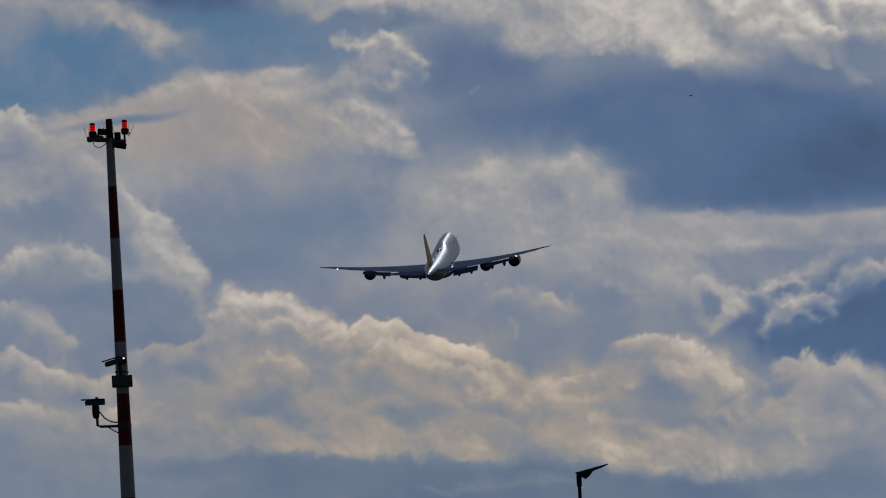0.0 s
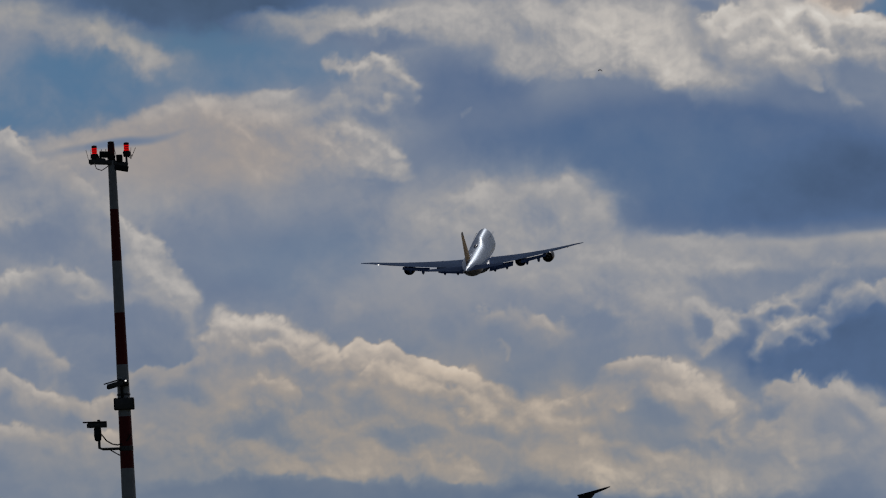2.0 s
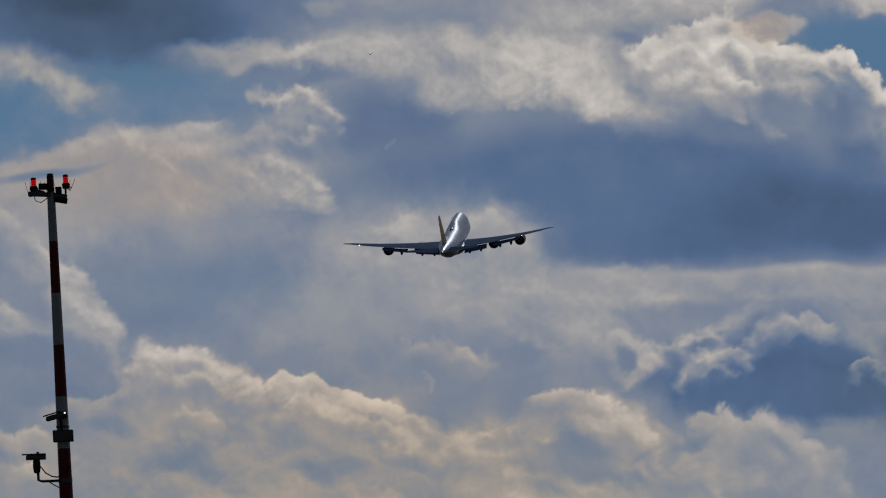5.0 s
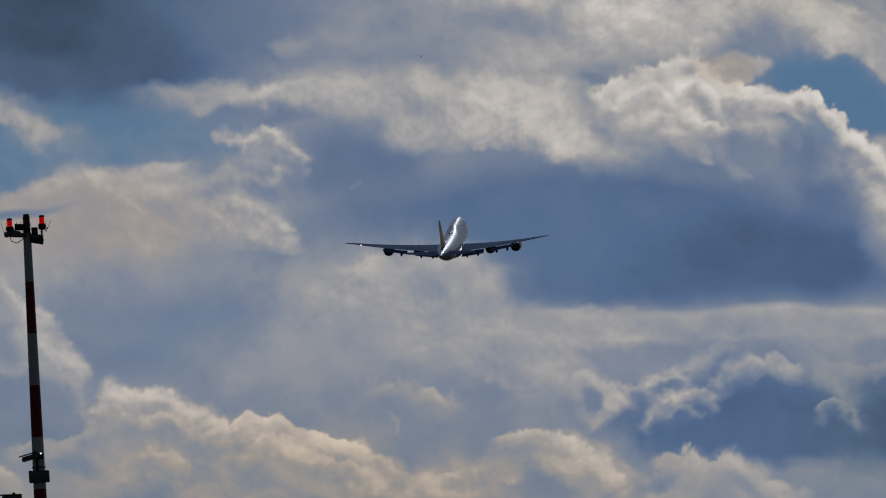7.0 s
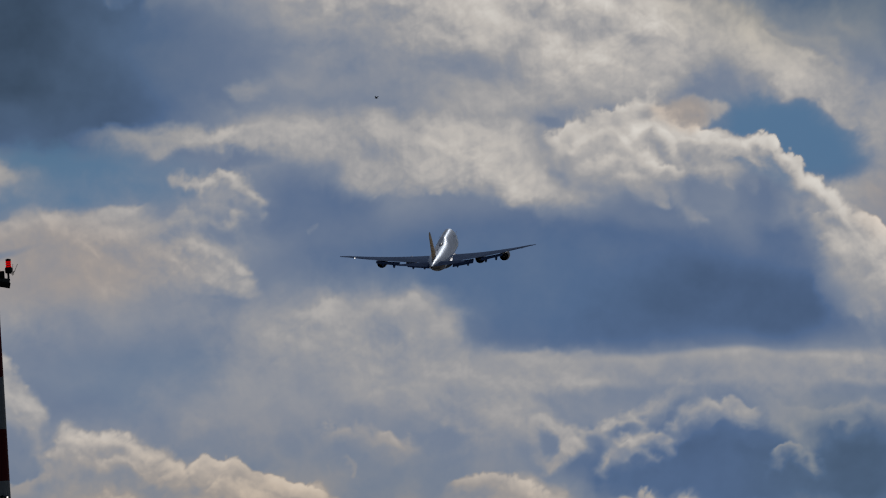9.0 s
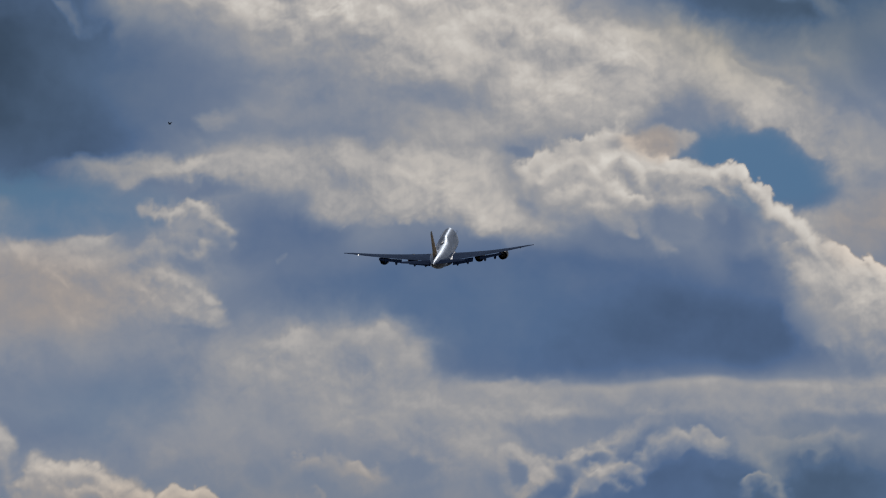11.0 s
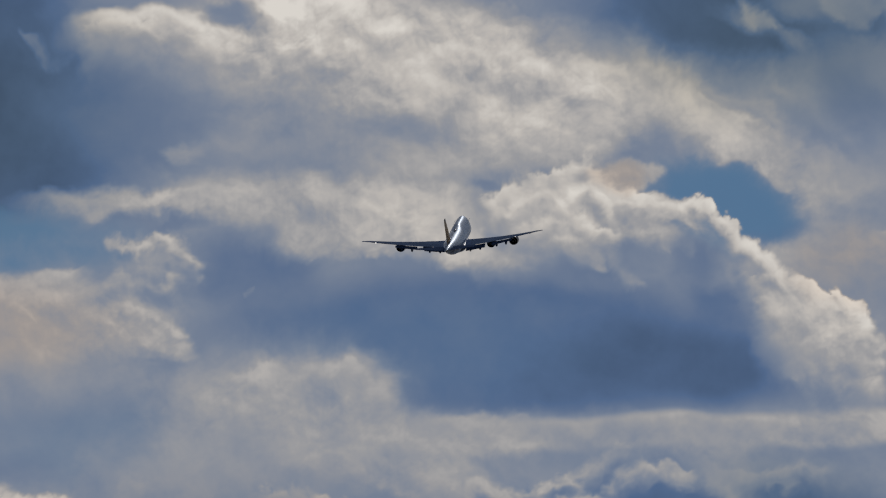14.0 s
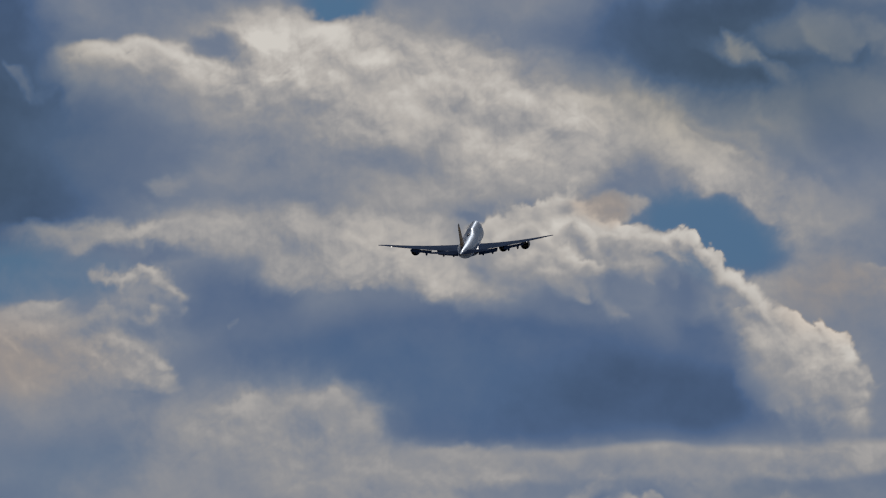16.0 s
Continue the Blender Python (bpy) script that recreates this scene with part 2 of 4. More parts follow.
def cloud_tone(air):
    k = Sky(air, 0.42)
    # broad forms
    k.bank(110, 60, 470, 260, 0.06, 0.7)
    k.bank(150, -150, 190, 140, 0.12, 0.7)
    k.bank(1500, -120, 420, 150, 0.12, 0.6)
    k.bank(700, 40, 520, 130, 0.52, 0.8)
    k.bank(1020, 40, 400, 170, 0.66, 0.7)
    k.bank(1000, 470, 640, 175, 0.22, 0.5, torn=False)
    k.bank(1330, 510, 380, 120, 0.13, 0.8, torn=False)
    k.bank(600, 350, 170, 110, 0.27, 0.7)
    k.bank(330, 610, 360, 150, 0.45, 0.8)
    k.bank(540, 640, 290, 150, 0.56, 0.9, 0.85)
    k.bank(180, 690, 160, 70, 0.30, 0.9, 0.8)
    k.bank(400, 960, 700, 180, 0.52, 0.8)
    k.bank(1150, 1000, 420, 130, 0.42, 0.8)
    k.bank(700, 1090, 900, 75, 0.30, 0.6)
    # upper cloud
    k.bank(470, -60, 250, 75, 0.90, 0.6, foot=0.55)
    k.bank(350, -85, 90, 45, 0.78, 0.6, foot=0.5)
    k.wisp([(202, -88), (222, -58), (250, -30), (292, -48)], 20, 0.46, 0.8)
    k.bank(720, -100, 270, 130, 0.90, 0.8, foot=0.74)
    k.bank(940, -30, 280, 140, 0.82, 0.8, 0.9)
    k.bank(1130, 50, 190, 95, 0.78, 0.7, 0.9)
    k.bank(1180, 60, 150, 110, 0.74, 0.45, 0.9)
    k.bank(1060, 130, 160, 50, 0.68, 0.8, 0.8)
    k.bank(350, -92, 56, 36, 0.86, 0.5, 0.8, foot=0.66)
    k.bank(430, -98, 60, 40, 0.92, 0.5, 0.8, foot=0.70)
    k.bank(520, -80, 64, 42, 0.92, 0.5, 0.8, foot=0.68)
    k.bank(640, -96, 70, 46, 0.94, 0.5, 0.8, foot=0.72)
    k.bank(760, -110, 70, 50, 0.94, 0.5, 0.8, foot=0.74)
    k.bank(860, -64, 70, 46, 0.90, 0.5, 0.8, foot=0.72)
    k.bank(970, -24, 70, 46, 0.88, 0.5, 0.8, foot=0.70)
    k.bank(1090, 10, 70, 46, 0.86, 0.5, 0.8, foot=0.68)
    k.bank(1190, 40, 60, 50, 0.82, 0.5, 0.8, foot=0.64)
    k.bank(555, -110, 80, 40, 0.34, 0.8, 0.9)
    k.crest([(285, -60), (298, -96), (340, -108), (400, -104), (460, -100), (510, -84), (560, -62), (620, -50), (690, -70), (740, -110), (770, -150)], 120, 0.82, 0.60, 7, 16, 0.7, 30)
    k.bank(560, 90, 330, 50, 0.42, 0.9, 0.6)
    k.bank(440, 70, 170, 70, 0.30, 0.8, 0.75)
    k.bank(620, 60, 160, 45, 0.50, 0.8, 0.7)
    k.bank(850, 90, 150, 40, 0.48, 0.8, 0.7)
    k.bank(840, 20, 60, 22, 0.55, 0.8, 0.6, -20)
    k.bank(930, 150, 240, 45, 0.62, 0.9, 0.8)
    k.bank(480, 130, 42, 26, 0.52, 0.9, 0.85)
    k.bank(770, -190, 120, 50, 0.25, 0.8, 0.9)
    k.bank(330, 120, 230, 100, 0.27, 0.9, 0.8)
    k.bank(300, 50, 250, 150, 0.20, 0.9, 0.8, torn=False)
    k.bank(120, 190, 280, 70, 0.13, 0.6, 0.85, torn=False)
    k.bank(482, 130, 44, 26, 0.50, 0.9, 0.8)
    k.bank(210, 160, 160, 120, 0.12, 0.9, 0.8, torn=False)
    # light arm at the upper right
    k.bank(1400, 75, 250, 80, 0.60, 0.7, 0.95, -20)
    k.bank(1330, 50, 90, 45, 0.64, 0.7, 0.8)
    k.bank(1620, 190, 160, 100, 0.52, 0.8, 0.85, -30)
    k.bank(1480, 130, 130, 40, 0.60, 0.7, 0.9, -25)
    k.bank(1325, 140, 70, 24, 0.42, 0.9, 0.7, -20)
    k.bank(1545, 105, 90, 26, 0.40, 0.9, 0.7, -25)
    k.bank(1400, 40, 70, 22, 0.50, 0.9, 0.6, -15)
    k.bank(1455, 235, 160, 76, 0.22, 0.5, 0.9, -18)
    k.bank(1580, 215, 80, 60, 0.56, 0.7, 0.9)
    k.bank(1474, -103, 90, 34, 0.34, 1.0, 0.8, -20)
    k.bank(1640, -140, 150, 70, 0.42, 1.0, 0.8)
    k.bank(1560, -120, 90, 40, 0.34, 1.0, 0.7, -25)
    k.bank(1700, -40, 120, 50, 0.34, 1.0, 0.7, -25)
    k.bank(1560, -60, 60, 24, 0.34, 0.9, 0.8, -30)
    k.bank(1670, 30, 170, 90, 0.27, 0.9, 0.85, -30)
    k.wisp([(1240, -60), (1390, 50), (1510, 130), (1660, 280)], 70, 0.68, 0.85)
    k.wisp([(1330, 10), (1440, 100), (1540, 180)], 40, 0.68, 0.6)
    k.wisp([(1460, 60), (1560, 140), (1680, 230)], 36, 0.62, 0.6)
    k.wisp([(1500, 20), (1570, 70), (1680, 160)], 30, 0.34, 0.7)
    k.wisp([(1400, 20), (1470, 50), (1540, 100)], 18, 0.42, 0.6)
    k.wisp([(1440, -152), (1490, -112), (1545, -78)], 26, 0.38, 0.7)
    k.wisp([(1455, -140), (1478, -112), (1506, -88)], 22, 0.46, 0.6)
    k.wisp([(1500, -120), (1522, -96), (1530, -80)], 20, 0.42, 0.6)
    k.wisp([(1604, -165), (1622, -126), (1650, -100)], 26, 0.46, 0.6)
    k.wisp([(1650, -170), (1690, -130), (1720, -100)], 28, 0.44, 0.6)
    k.wisp([(1590, -190), (1640, -140), (1700, -80)], 40, 0.38, 0.7)
    k.wisp([(1700, -170), (1740, -120), (1780, -80)], 34, 0.46, 0.8)
    k.bank(1690, 285, 120, 40, 0.54, 0.8, 0.8, -10)
    # long band over the dark hollow
    k.bank(380, 228, 240, 40, 0.58, 0.8)
    k.bank(650, 215, 270, 70, 0.62, 0.8)
    k.bank(710, 285, 160, 55, 0.52, 0.8, 0.9)
    k.bank(850, 235, 210, 90, 0.74, 0.7, 0.95)
    k.crest([(590, 300), (700, 322), (800, 318), (880, 325), (960, 342), (1040, 352), (1090, 358), (1135, 340), (1170, 315)], 120, 0.74, 0.72, 16, 14, 0.9, 120, under=True)
    k.wisp([(860, 250), (940, 290), (1020, 320), (1095, 345)], 42, 0.86, 0.7)
    k.wisp([(780, 215), (860, 235), (960, 265), (1050, 305)], 34, 0.80, 0.6)
    k.wisp([(290, 272), (340, 238), (400, 222), (500, 205)], 22, 0.70, 0.6)
    k.bank(470, 262, 70, 22, 0.30, 0.8, 0.75, 10)
    k.wisp([(480, 238), (420, 255), (330, 268)], 12, 0.36, 0.6)
    # cumulus at the right
    k.bank(1440, 222, 170, 80, 0.22, 0.6, 0.9, -15)
    k.bank(1262, 174, 78, 28, 0.58, 0.45)
    k.crest([(1460, 304), (1530, 290), (1600, 280), (1690, 272), (1790, 276)], 150, 0.56, 0.48, 8, 8, 0.95, 30)
    k.crest([(1000, 212), (1030, 196), (1060, 180), (1100, 166), (1140, 162), (1165, 146), (1195, 136), (1215, 146), (1228, 170), (1255, 190), (1300, 206), (1350, 210),
             (1390, 204), (1415, 208), (1432, 236), (1460, 262), (1490, 282), (1512, 296), (1540, 330), (1570, 352), (1640, 380), (1720, 440)], 210, 0.80, 0.42, 5, 17, 1, 30)
    k.crest([(1480, 395), (1500, 384), (1550, 372), (1620, 384), (1690, 420), (1740, 480)], 190, 0.78, 0.60, 6, 12, 0.95, 18)
    k.bank(1170, 250, 170, 80, 0.76, 0.7, 0.9)
    k.bank(1300, 270, 130, 56, 0.66, 0.8, 0.8)
    k.bank(1570, 455, 105, 92, 0.72, 0.6, 0.9)
    k.bank(1540, 390, 70, 60, 0.72, 0.7, 0.8)
    k.bank(1420, 400, 90, 60, 0.24, 0.8, 0.9)
    k.bank(1290, 335, 70, 36, 0.44, 0.8, 0.8)
    k.bank(1190, 350, 90, 40, 0.34, 0.8, 0.7)
    k.crest([(1050, 232), (1080, 214), (1120, 204), (1150, 222), (1190, 240)], 52, 0.88, 0.54, 6, 14, 0.85, 16)
    k.crest([(1160, 206), (1180, 190), (1205, 180), (1226, 206), (1244, 240)], 54, 0.90, 0.52, 5, 13, 0.9, 10)
    k.crest([(1090, 262), (1130, 246), (1170, 250), (1230, 268), (1270, 290)], 60, 0.84, 0.50, 8, 16, 0.8, 24)
    k.crest([(1236, 222), (1270, 222), (1320, 234), (1360, 238), (1388, 226)], 54, 0.82, 0.44, 6, 14, 0.85, 14)
    k.crest([(1372, 226), (1396, 214), (1418, 222), (1436, 250), (1466, 276)], 56, 0.88, 0.46, 5, 9, 0.9, 16)
    k.crest([(1440, 290), (1470, 284), (1500, 302), (1530, 340), (1560, 372)], 60, 0.84, 0.48, 6, 10, 0.85, 20)
    k.crest([(1500, 352), (1530, 340), (1562, 372), (1590, 410)], 56, 0.84, 0.54, 6, 13, 0.85, 12)
    k.crest([(1540, 500), (1575, 492), (1620, 512), (1660, 540)], 50, 0.76, 0.54, 8, 14, 0.7, 16)
    k.crest([(1492, 430), (1520, 412), (1560, 410), (1600, 430)], 60, 0.82, 0.58, 8, 12, 0.7, 26)
    k.crest([(1498, 488), (1530, 462), (1580, 458), (1640, 480)], 60, 0.78, 0.56, 8, 12, 0.7, 26)
    k.crest([(1484, 470), (1520, 512), (1570, 548), (1630, 560), (1680, 540)], 130, 0.68, 0.70, 14, 14, 0.8, 40, under=True)
    k.bank(1385, 325, 105, 66, 0.30, 0.9, 1)
    k.bank(1300, 318, 80, 46, 0.38, 0.9, 0.85)
    k.bank(1215, 345, 110, 34, 0.30, 0.9, 0.7)
    k.wisp([(1232, 296), (1246, 330), (1268, 362), (1302, 384)], 26, 0.58, 0.6)
    k.wisp([(1150, 300), (1190, 326), (1236, 340)], 22, 0.60, 0.7)
    k.wisp([(1186, 276), (1210, 310), (1222, 350)], 18, 0.58, 0.6)
    k.wisp([(1340, 262), (1370, 290), (1380, 330)], 20, 0.50, 0.6)
    k.wisp([(1420, 262), (1440, 300), (1448, 350)], 20, 0.52, 0.6)
    k.wisp([(1300, 250), (1330, 276), (1350, 312)], 16, 0.58, 0.6)
    k.bank(1012, 192, 34, 14, 0.36, 0.8, 0.85)
    k.bank(1720, 620, 170, 80, 0.34, 0.9, 0.8)
    k.bank(1420, 500, 240, 90, 0.15, 0.9, 0.8, torn=False)
    # left cloud, thin and warm
    k.bank(170, 440, 380, 96, 0.57, 0.5, 1, 4)
    k.bank(-40, 455, 260, 66, 0.57, 0.5, 1, 12)
    k.bank(120, 520, 330, 90, 0.53, 0.9, 0.9)
    k.crest([(-170, 445), (-60, 410), (20, 380), (80, 352), (112, 342), (160, 350), (240, 340), (330, 336)], 130, 0.62, 0.56, 8, 5, 0.9, 60)
    k.bank(-50, 442, 190, 13, 0.29, 0.9, 0.85, 9, torn=False)
    k.bank(425, 325, 100, 56, 0.54, 0.7, 0.85)
    k.crest([(330, 300), (352, 284), (400, 288), (440, 276), (468, 278), (490, 300), (512, 330)], 66, 0.72, 0.44, 6, 16, 1, 10)
    k.crest([(345, 352), (370, 340), (400, 352), (430, 366), (462, 340), (500, 336)], 58, 0.70, 0.46, 8, 16, 0.9, 14)
    k.bank(474, 338, 30, 20, 0.36, 0.9, 0.6)
    k.bank(430, 396, 46, 20, 0.38, 0.9, 0.7, -20)
    k.bank(330, 400, 100, 46, 0.62, 0.8, 0.8)
    k.bank(240, 390, 150, 34, 0.60, 0.8, 0.7)
    k.wisp([(110, 352), (140, 372), (190, 404), (230, 430)], 20, 0.66, 0.7)
    k.wisp([(300, 420), (360, 440), (430, 470), (515, 506)], 50, 0.67, 0.8)
    k.wisp([(340, 395), (420, 430), (490, 462)], 28, 0.70, 0.8)
    k.wisp([(260, 450), (330, 478), (420, 500)], 26, 0.60, 0.6)
    k.wisp([(410, 500), (450, 512), (520, 508)], 12, 0.36, 0.7)
    k.wisp([(400, 540), (450, 520), (480, 540)], 22, 0.36, 0.6)
    k.bank(470, 560, 110, 40, 0.48, 0.8, 0.7)
    k.wisp([(584, 408), (588, 392), (600, 374)], 10, 0.42, 0.8)
    k.wisp([(-300, 205), (-140, 226), (-30, 262), (110, 312)], 66, 0.62, 0.9)
    k.bank(-60, 256, 90, 30, 0.60, 0.9, 0.7, -18)
    k.bank(330, 585, 330, 110, 0.40, 0.9, 0.6, torn=False)
    # lower middle
    k.bank(680, 560, 260, 140, 0.63, 0.9)
    k.bank(790, 535, 95, 75, 0.66, 0.7, 0.8)
    k.bank(830, 650, 300, 85, 0.60, 0.8)
    k.bank(1380, 626, 900, 40, 0.57, 0.5, 1, 1, torn=False)
    k.bank(1050, 650, 90, 34, 0.60, 0.8, 0.7)
    k.bank(1200, 660, 90, 22, 0.42, 0.9, 0.7)
    k.bank(1060, 690, 120, 40, 0.44, 0.9, 0.7)
    k.bank(1420, 640, 130, 50, 0.55, 0.8)
    k.bank(372, 735, 42, 40, 0.50, 0.9, 0.6)
    k.bank(890, 720, 150, 90, 0.58, 0.8)
    k.bank(835, 760, 55, 36, 0.38, 0.8, 0.8)
    k.crest([(560, 520), (640, 505), (720, 508), (780, 498), (812, 512), (840, 545), (868, 576), (900, 590)], 110, 0.66, 0.54, 12, 14, 0.8, 60)
    k.crest([(850, 604), (950, 596), (1100, 592), (1250, 598), (1400, 592), (1600, 596), (1780, 600)], 80, 0.53, 0.49, 13, 4, 0.85, 80)
    k.crest([(690, 670), (730, 640), (790, 632), (850, 640), (910, 650), (935, 690)], 90, 0.66, 0.50, 12, 16, 0.8, 40)
    k.crest([(590, 745), (620, 728), (680, 722), (730, 738), (790, 760)], 64, 0.62, 0.50, 12, 24, 0.8, 40)
    k.crest([(800, 690), (850, 676), (900, 690), (960, 720)], 80, 0.60, 0.48, 14, 18, 0.7, 40)
    k.wisp([(650, 780), (660, 800), (672, 822)], 9, 0.56, 0.7)
    k.wisp([(620, 790), (626, 806), (632, 820)], 8, 0.52, 0.6)
    k.bank(250, 620, 300, 70, 0.37, 0.9, 0.8, torn=False)
    k.bank(520, 660, 260, 110, 0.51, 0.9, 0.8, torn=False)
    k.crest([(640, 560), (690, 540), (740, 545), (790, 530), (830, 560)], 70, 0.64, 0.54, 10, 18, 0.6, 30)
    k.crest([(700, 620), (760, 600), (820, 612), (880, 626), (930, 640)], 80, 0.63, 0.50, 12, 20, 0.7, 40)
    k.crest([(350, 740), (370, 710), (392, 702), (410, 720)], 60, 0.54, 0.44, 10, 20, 0.7, 10)
    # left cumulus
    k.bank(-140, 540, 200, 130, 0.56, 0.6)
    k.crest([(-280, 420), (-243, 404), (-205, 398), (-180, 428), (-150, 460), (-110, 470), (-70, 500), (-30, 545), (10, 580), (60, 606), (80, 640), (110, 690), (140, 716)], 150, 0.66, 0.46, 8, 16, 0.95, 20)
    k.bank(-170, 610, 130, 50, 0.34, 0.8, 0.85)
    k.bank(-110, 570, 60, 40, 0.40, 0.8, 0.7)
    k.crest([(-260, 690), (-200, 650), (-140, 640), (-80, 660), (-30, 690)], 90, 0.62, 0.44, 10, 16, 0.85, 40)
    k.bank(30, 650, 60, 60, 0.62, 0.6, 0.8)
    k.wisp([(20, 640), (60, 670), (100, 700), (138, 714)], 34, 0.66, 0.8)
    k.wisp([(-120, 690), (-40, 706), (60, 712), (138, 716)], 24, 0.56, 0.7)
    k.bank(-60, 745, 190, 34, 0.34, 0.8, 0.8)
    k.crest([(-290, 760), (-240, 752), (-190, 758), (-160, 776), (-130, 808), (-100, 830)], 90, 0.64, 0.44, 8, 12, 0.9, 30)
    k.crest([(-290, 850), (-220, 842), (-150, 862), (-90, 890), (-20, 880), (40, 900)], 90, 0.64, 0.46, 9, 14, 0.9, 40)
    k.crest([(-290, 930), (-200, 920), (-100, 950), (0, 940), (120, 960), (200, 1000)], 90, 0.64, 0.50, 10, 16, 0.85, 40)
    # lower chain of lit crests
    k.bank(40, 830, 130, 44, 0.36, 0.8, 0.8)
    k.crest([(-30, 842), (20, 828), (70, 832), (130, 800), (160, 790)], 80, 0.58, 0.44, 9, 14, 0.8, 30)
    k.bank(330, 890, 320, 110, 0.56, 0.8, 0.9)
    k.crest([(120, 780), (134, 748), (160, 734), (190, 732), (212, 748), (240, 734), (270, 742), (300, 760), (340, 784), (380, 800), (420, 790), (460, 788), (500, 804), (550, 824), (590, 830),
             (630, 850), (680, 880), (740, 892), (820, 890)], 130, 0.74, 0.50, 6, 14, 0.95, 14)
    k.crest([(150, 800), (190, 772), (225, 790), (260, 778), (310, 800), (360, 826)], 70, 0.72, 0.52, 8, 14, 0.8, 24)
    k.crest([(380, 842), (430, 822), (480, 828), (540, 850), (600, 872), (660, 904), (720, 930)], 80, 0.74, 0.54, 9, 16, 0.8, 40)
    k.crest([(180, 852), (230, 838), (280, 858), (330, 880)], 60, 0.64, 0.46, 10, 16, 0.7, 30)
    k.crest([(560, 900), (640, 912), (720, 940), (800, 960), (860, 990)], 90, 0.68, 0.52, 12, 18, 0.8, 40)
    k.crest([(560, 850), (610, 826), (660, 850)], 50, 0.68, 0.56, 10, 12, 0.5, 30)
    k.crest([(720, 905), (790, 872), (850, 866), (910, 850), (980, 862), (1030, 890), (1070, 930)], 110, 0.66, 0.54, 12, 16, 0.8, 40)
    k.crest([(800, 850), (850, 822), (900, 812), (960, 816), (1010, 836), (1045, 868), (1080, 912), (1110, 950)], 100, 0.68, 0.50, 7, 14, 0.9, 36)
    k.bank(790, 905, 60, 26, 0.42, 0.9, 0.6)
    k.bank(920, 930, 100, 34, 0.40, 0.9, 0.75, -22)
    k.bank(980, 980, 70, 24, 0.38, 0.9, 0.7, -25)
    k.wisp([(840, 900), (940, 900), (1020, 940), (1090, 1000)], 26, 0.66, 0.7)
    k.wisp([(740, 960), (860, 970), (960, 1000), (1060, 1030)], 30, 0.66, 0.7)
    k.wisp([(900, 1030), (1000, 1040), (1100, 1044)], 26, 0.64, 0.7)
    k.crest([(1120, 862), (1150, 850), (1180, 858), (1220, 866), (1255, 852), (1290, 872), (1330, 900), (1390, 930)], 110, 0.62, 0.46, 8, 16, 0.85, 24)
    k.wisp([(1110, 930), (1180, 950), (1280, 1000)], 30, 0.60, 0.7)
    k.bank(1200, 985, 120, 40, 0.50, 0.9, 0.7)
    k.bank(230, 950, 110, 30, 0.40, 0.9, 0.8, -14)
    k.bank(420, 905, 70, 22, 0.44, 0.9, 0.7, -15)
    k.bank(508, 955, 90, 26, 0.40, 0.8, 0.7)
    k.crest([(80, 985), (150, 960), (220, 985), (300, 1000)], 60, 0.64, 0.50, 12, 16, 0.8, 30)
    k.crest([(330, 960), (400, 935), (480, 950), (560, 985), (640, 1000)], 80, 0.64, 0.54, 12, 18, 0.8, 40)
    k.bank(370, 1000, 240, 40, 0.60, 0.7, 0.7)
    k.bank(300, 1052, 470, 34, 0.30, 0.6, 0.8)
    k.bank(960, 1020, 330, 56, 0.58, 0.7, 0.85, -4)
    k.crest([(700, 1030), (800, 1046), (900, 1058), (1000, 1072), (1100, 1070), (1200, 1062)], 90, 0.60, 0.62, 10, 18, 0.8, 40, under=True)
    k.wisp([(780, 1010), (880, 1020), (1000, 1050), (1080, 1052)], 26, 0.66, 0.7)
    k.bank(880, 985, 60, 18, 0.46, 0.9, 0.6, -10)
    k.wisp([(560, 1030), (600, 1022), (645, 1030)], 18, 0.58, 0.9)
    k.wisp([(480, 1088), (640, 1080), (820, 1075)], 20, 0.44, 0.6)
    k.wisp([(-200, 1060), (-60, 1040), (60, 1050)], 22, 0.44, 0.7)
    k.bank(235, 930, 75, 38, 0.34, 0.9, 0.75)
    k.bank(95, 872, 60, 26, 0.36, 0.9, 0.7)
    k.bank(470, 965, 80, 26, 0.38, 0.9, 0.7, -15)
    k.bank(340, 895, 60, 20, 0.42, 0.9, 0.6, -20)
    k.bank(640, 950, 70, 22, 0.42, 0.9, 0.6, -20)
    k.bank(955, 915, 85, 34, 0.34, 0.9, 0.85, -18)
    k.wisp([(960, 822), (1030, 860), (1090, 930), (1150, 1000)], 34, 0.66, 0.8)
    # small cumulus at the lower right
    k.bank(1310, 790, 330, 100, 0.18, 0.4)
    k.bank(1560, 800, 240, 120, 0.14, 0.7)
    k.bank(1420, 650, 110, 44, 0.52, 0.9, 0.8)
    k.crest([(1240, 672), (1290, 648), (1340, 646), (1390, 660), (1440, 690), (1500, 700), (1560, 680), (1640, 690)], 100, 0.54, 0.24, 8, 12, 0.8, 30)
    k.crest([(1165, 700), (1185, 678), (1215, 668), (1240, 656), (1275, 648)], 84, 0.64, 0.30, 4, 14, 0.95, 8)
    k.crest([(1052, 752), (1075, 732), (1105, 722), (1135, 712), (1160, 702), (1180, 716)], 86, 0.68, 0.28, 4, 14, 0.95, 8)
    k.bank(1150, 740, 40, 20, 0.24, 0.8, 0.8)
    k.crest([(1228, 722), (1250, 700), (1275, 684), (1310, 676), (1345, 682), (1395, 694)], 88, 0.70, 0.22, 4, 16, 0.95, 10)
    k.crest([(1100, 788), (1118, 766), (1142, 748), (1175, 738), (1205, 738), (1240, 752)], 84, 0.68, 0.22, 4, 16, 0.95, 10)
    k.bank(1022, 758, 58, 60, 0.60, 0.5, 0.9)
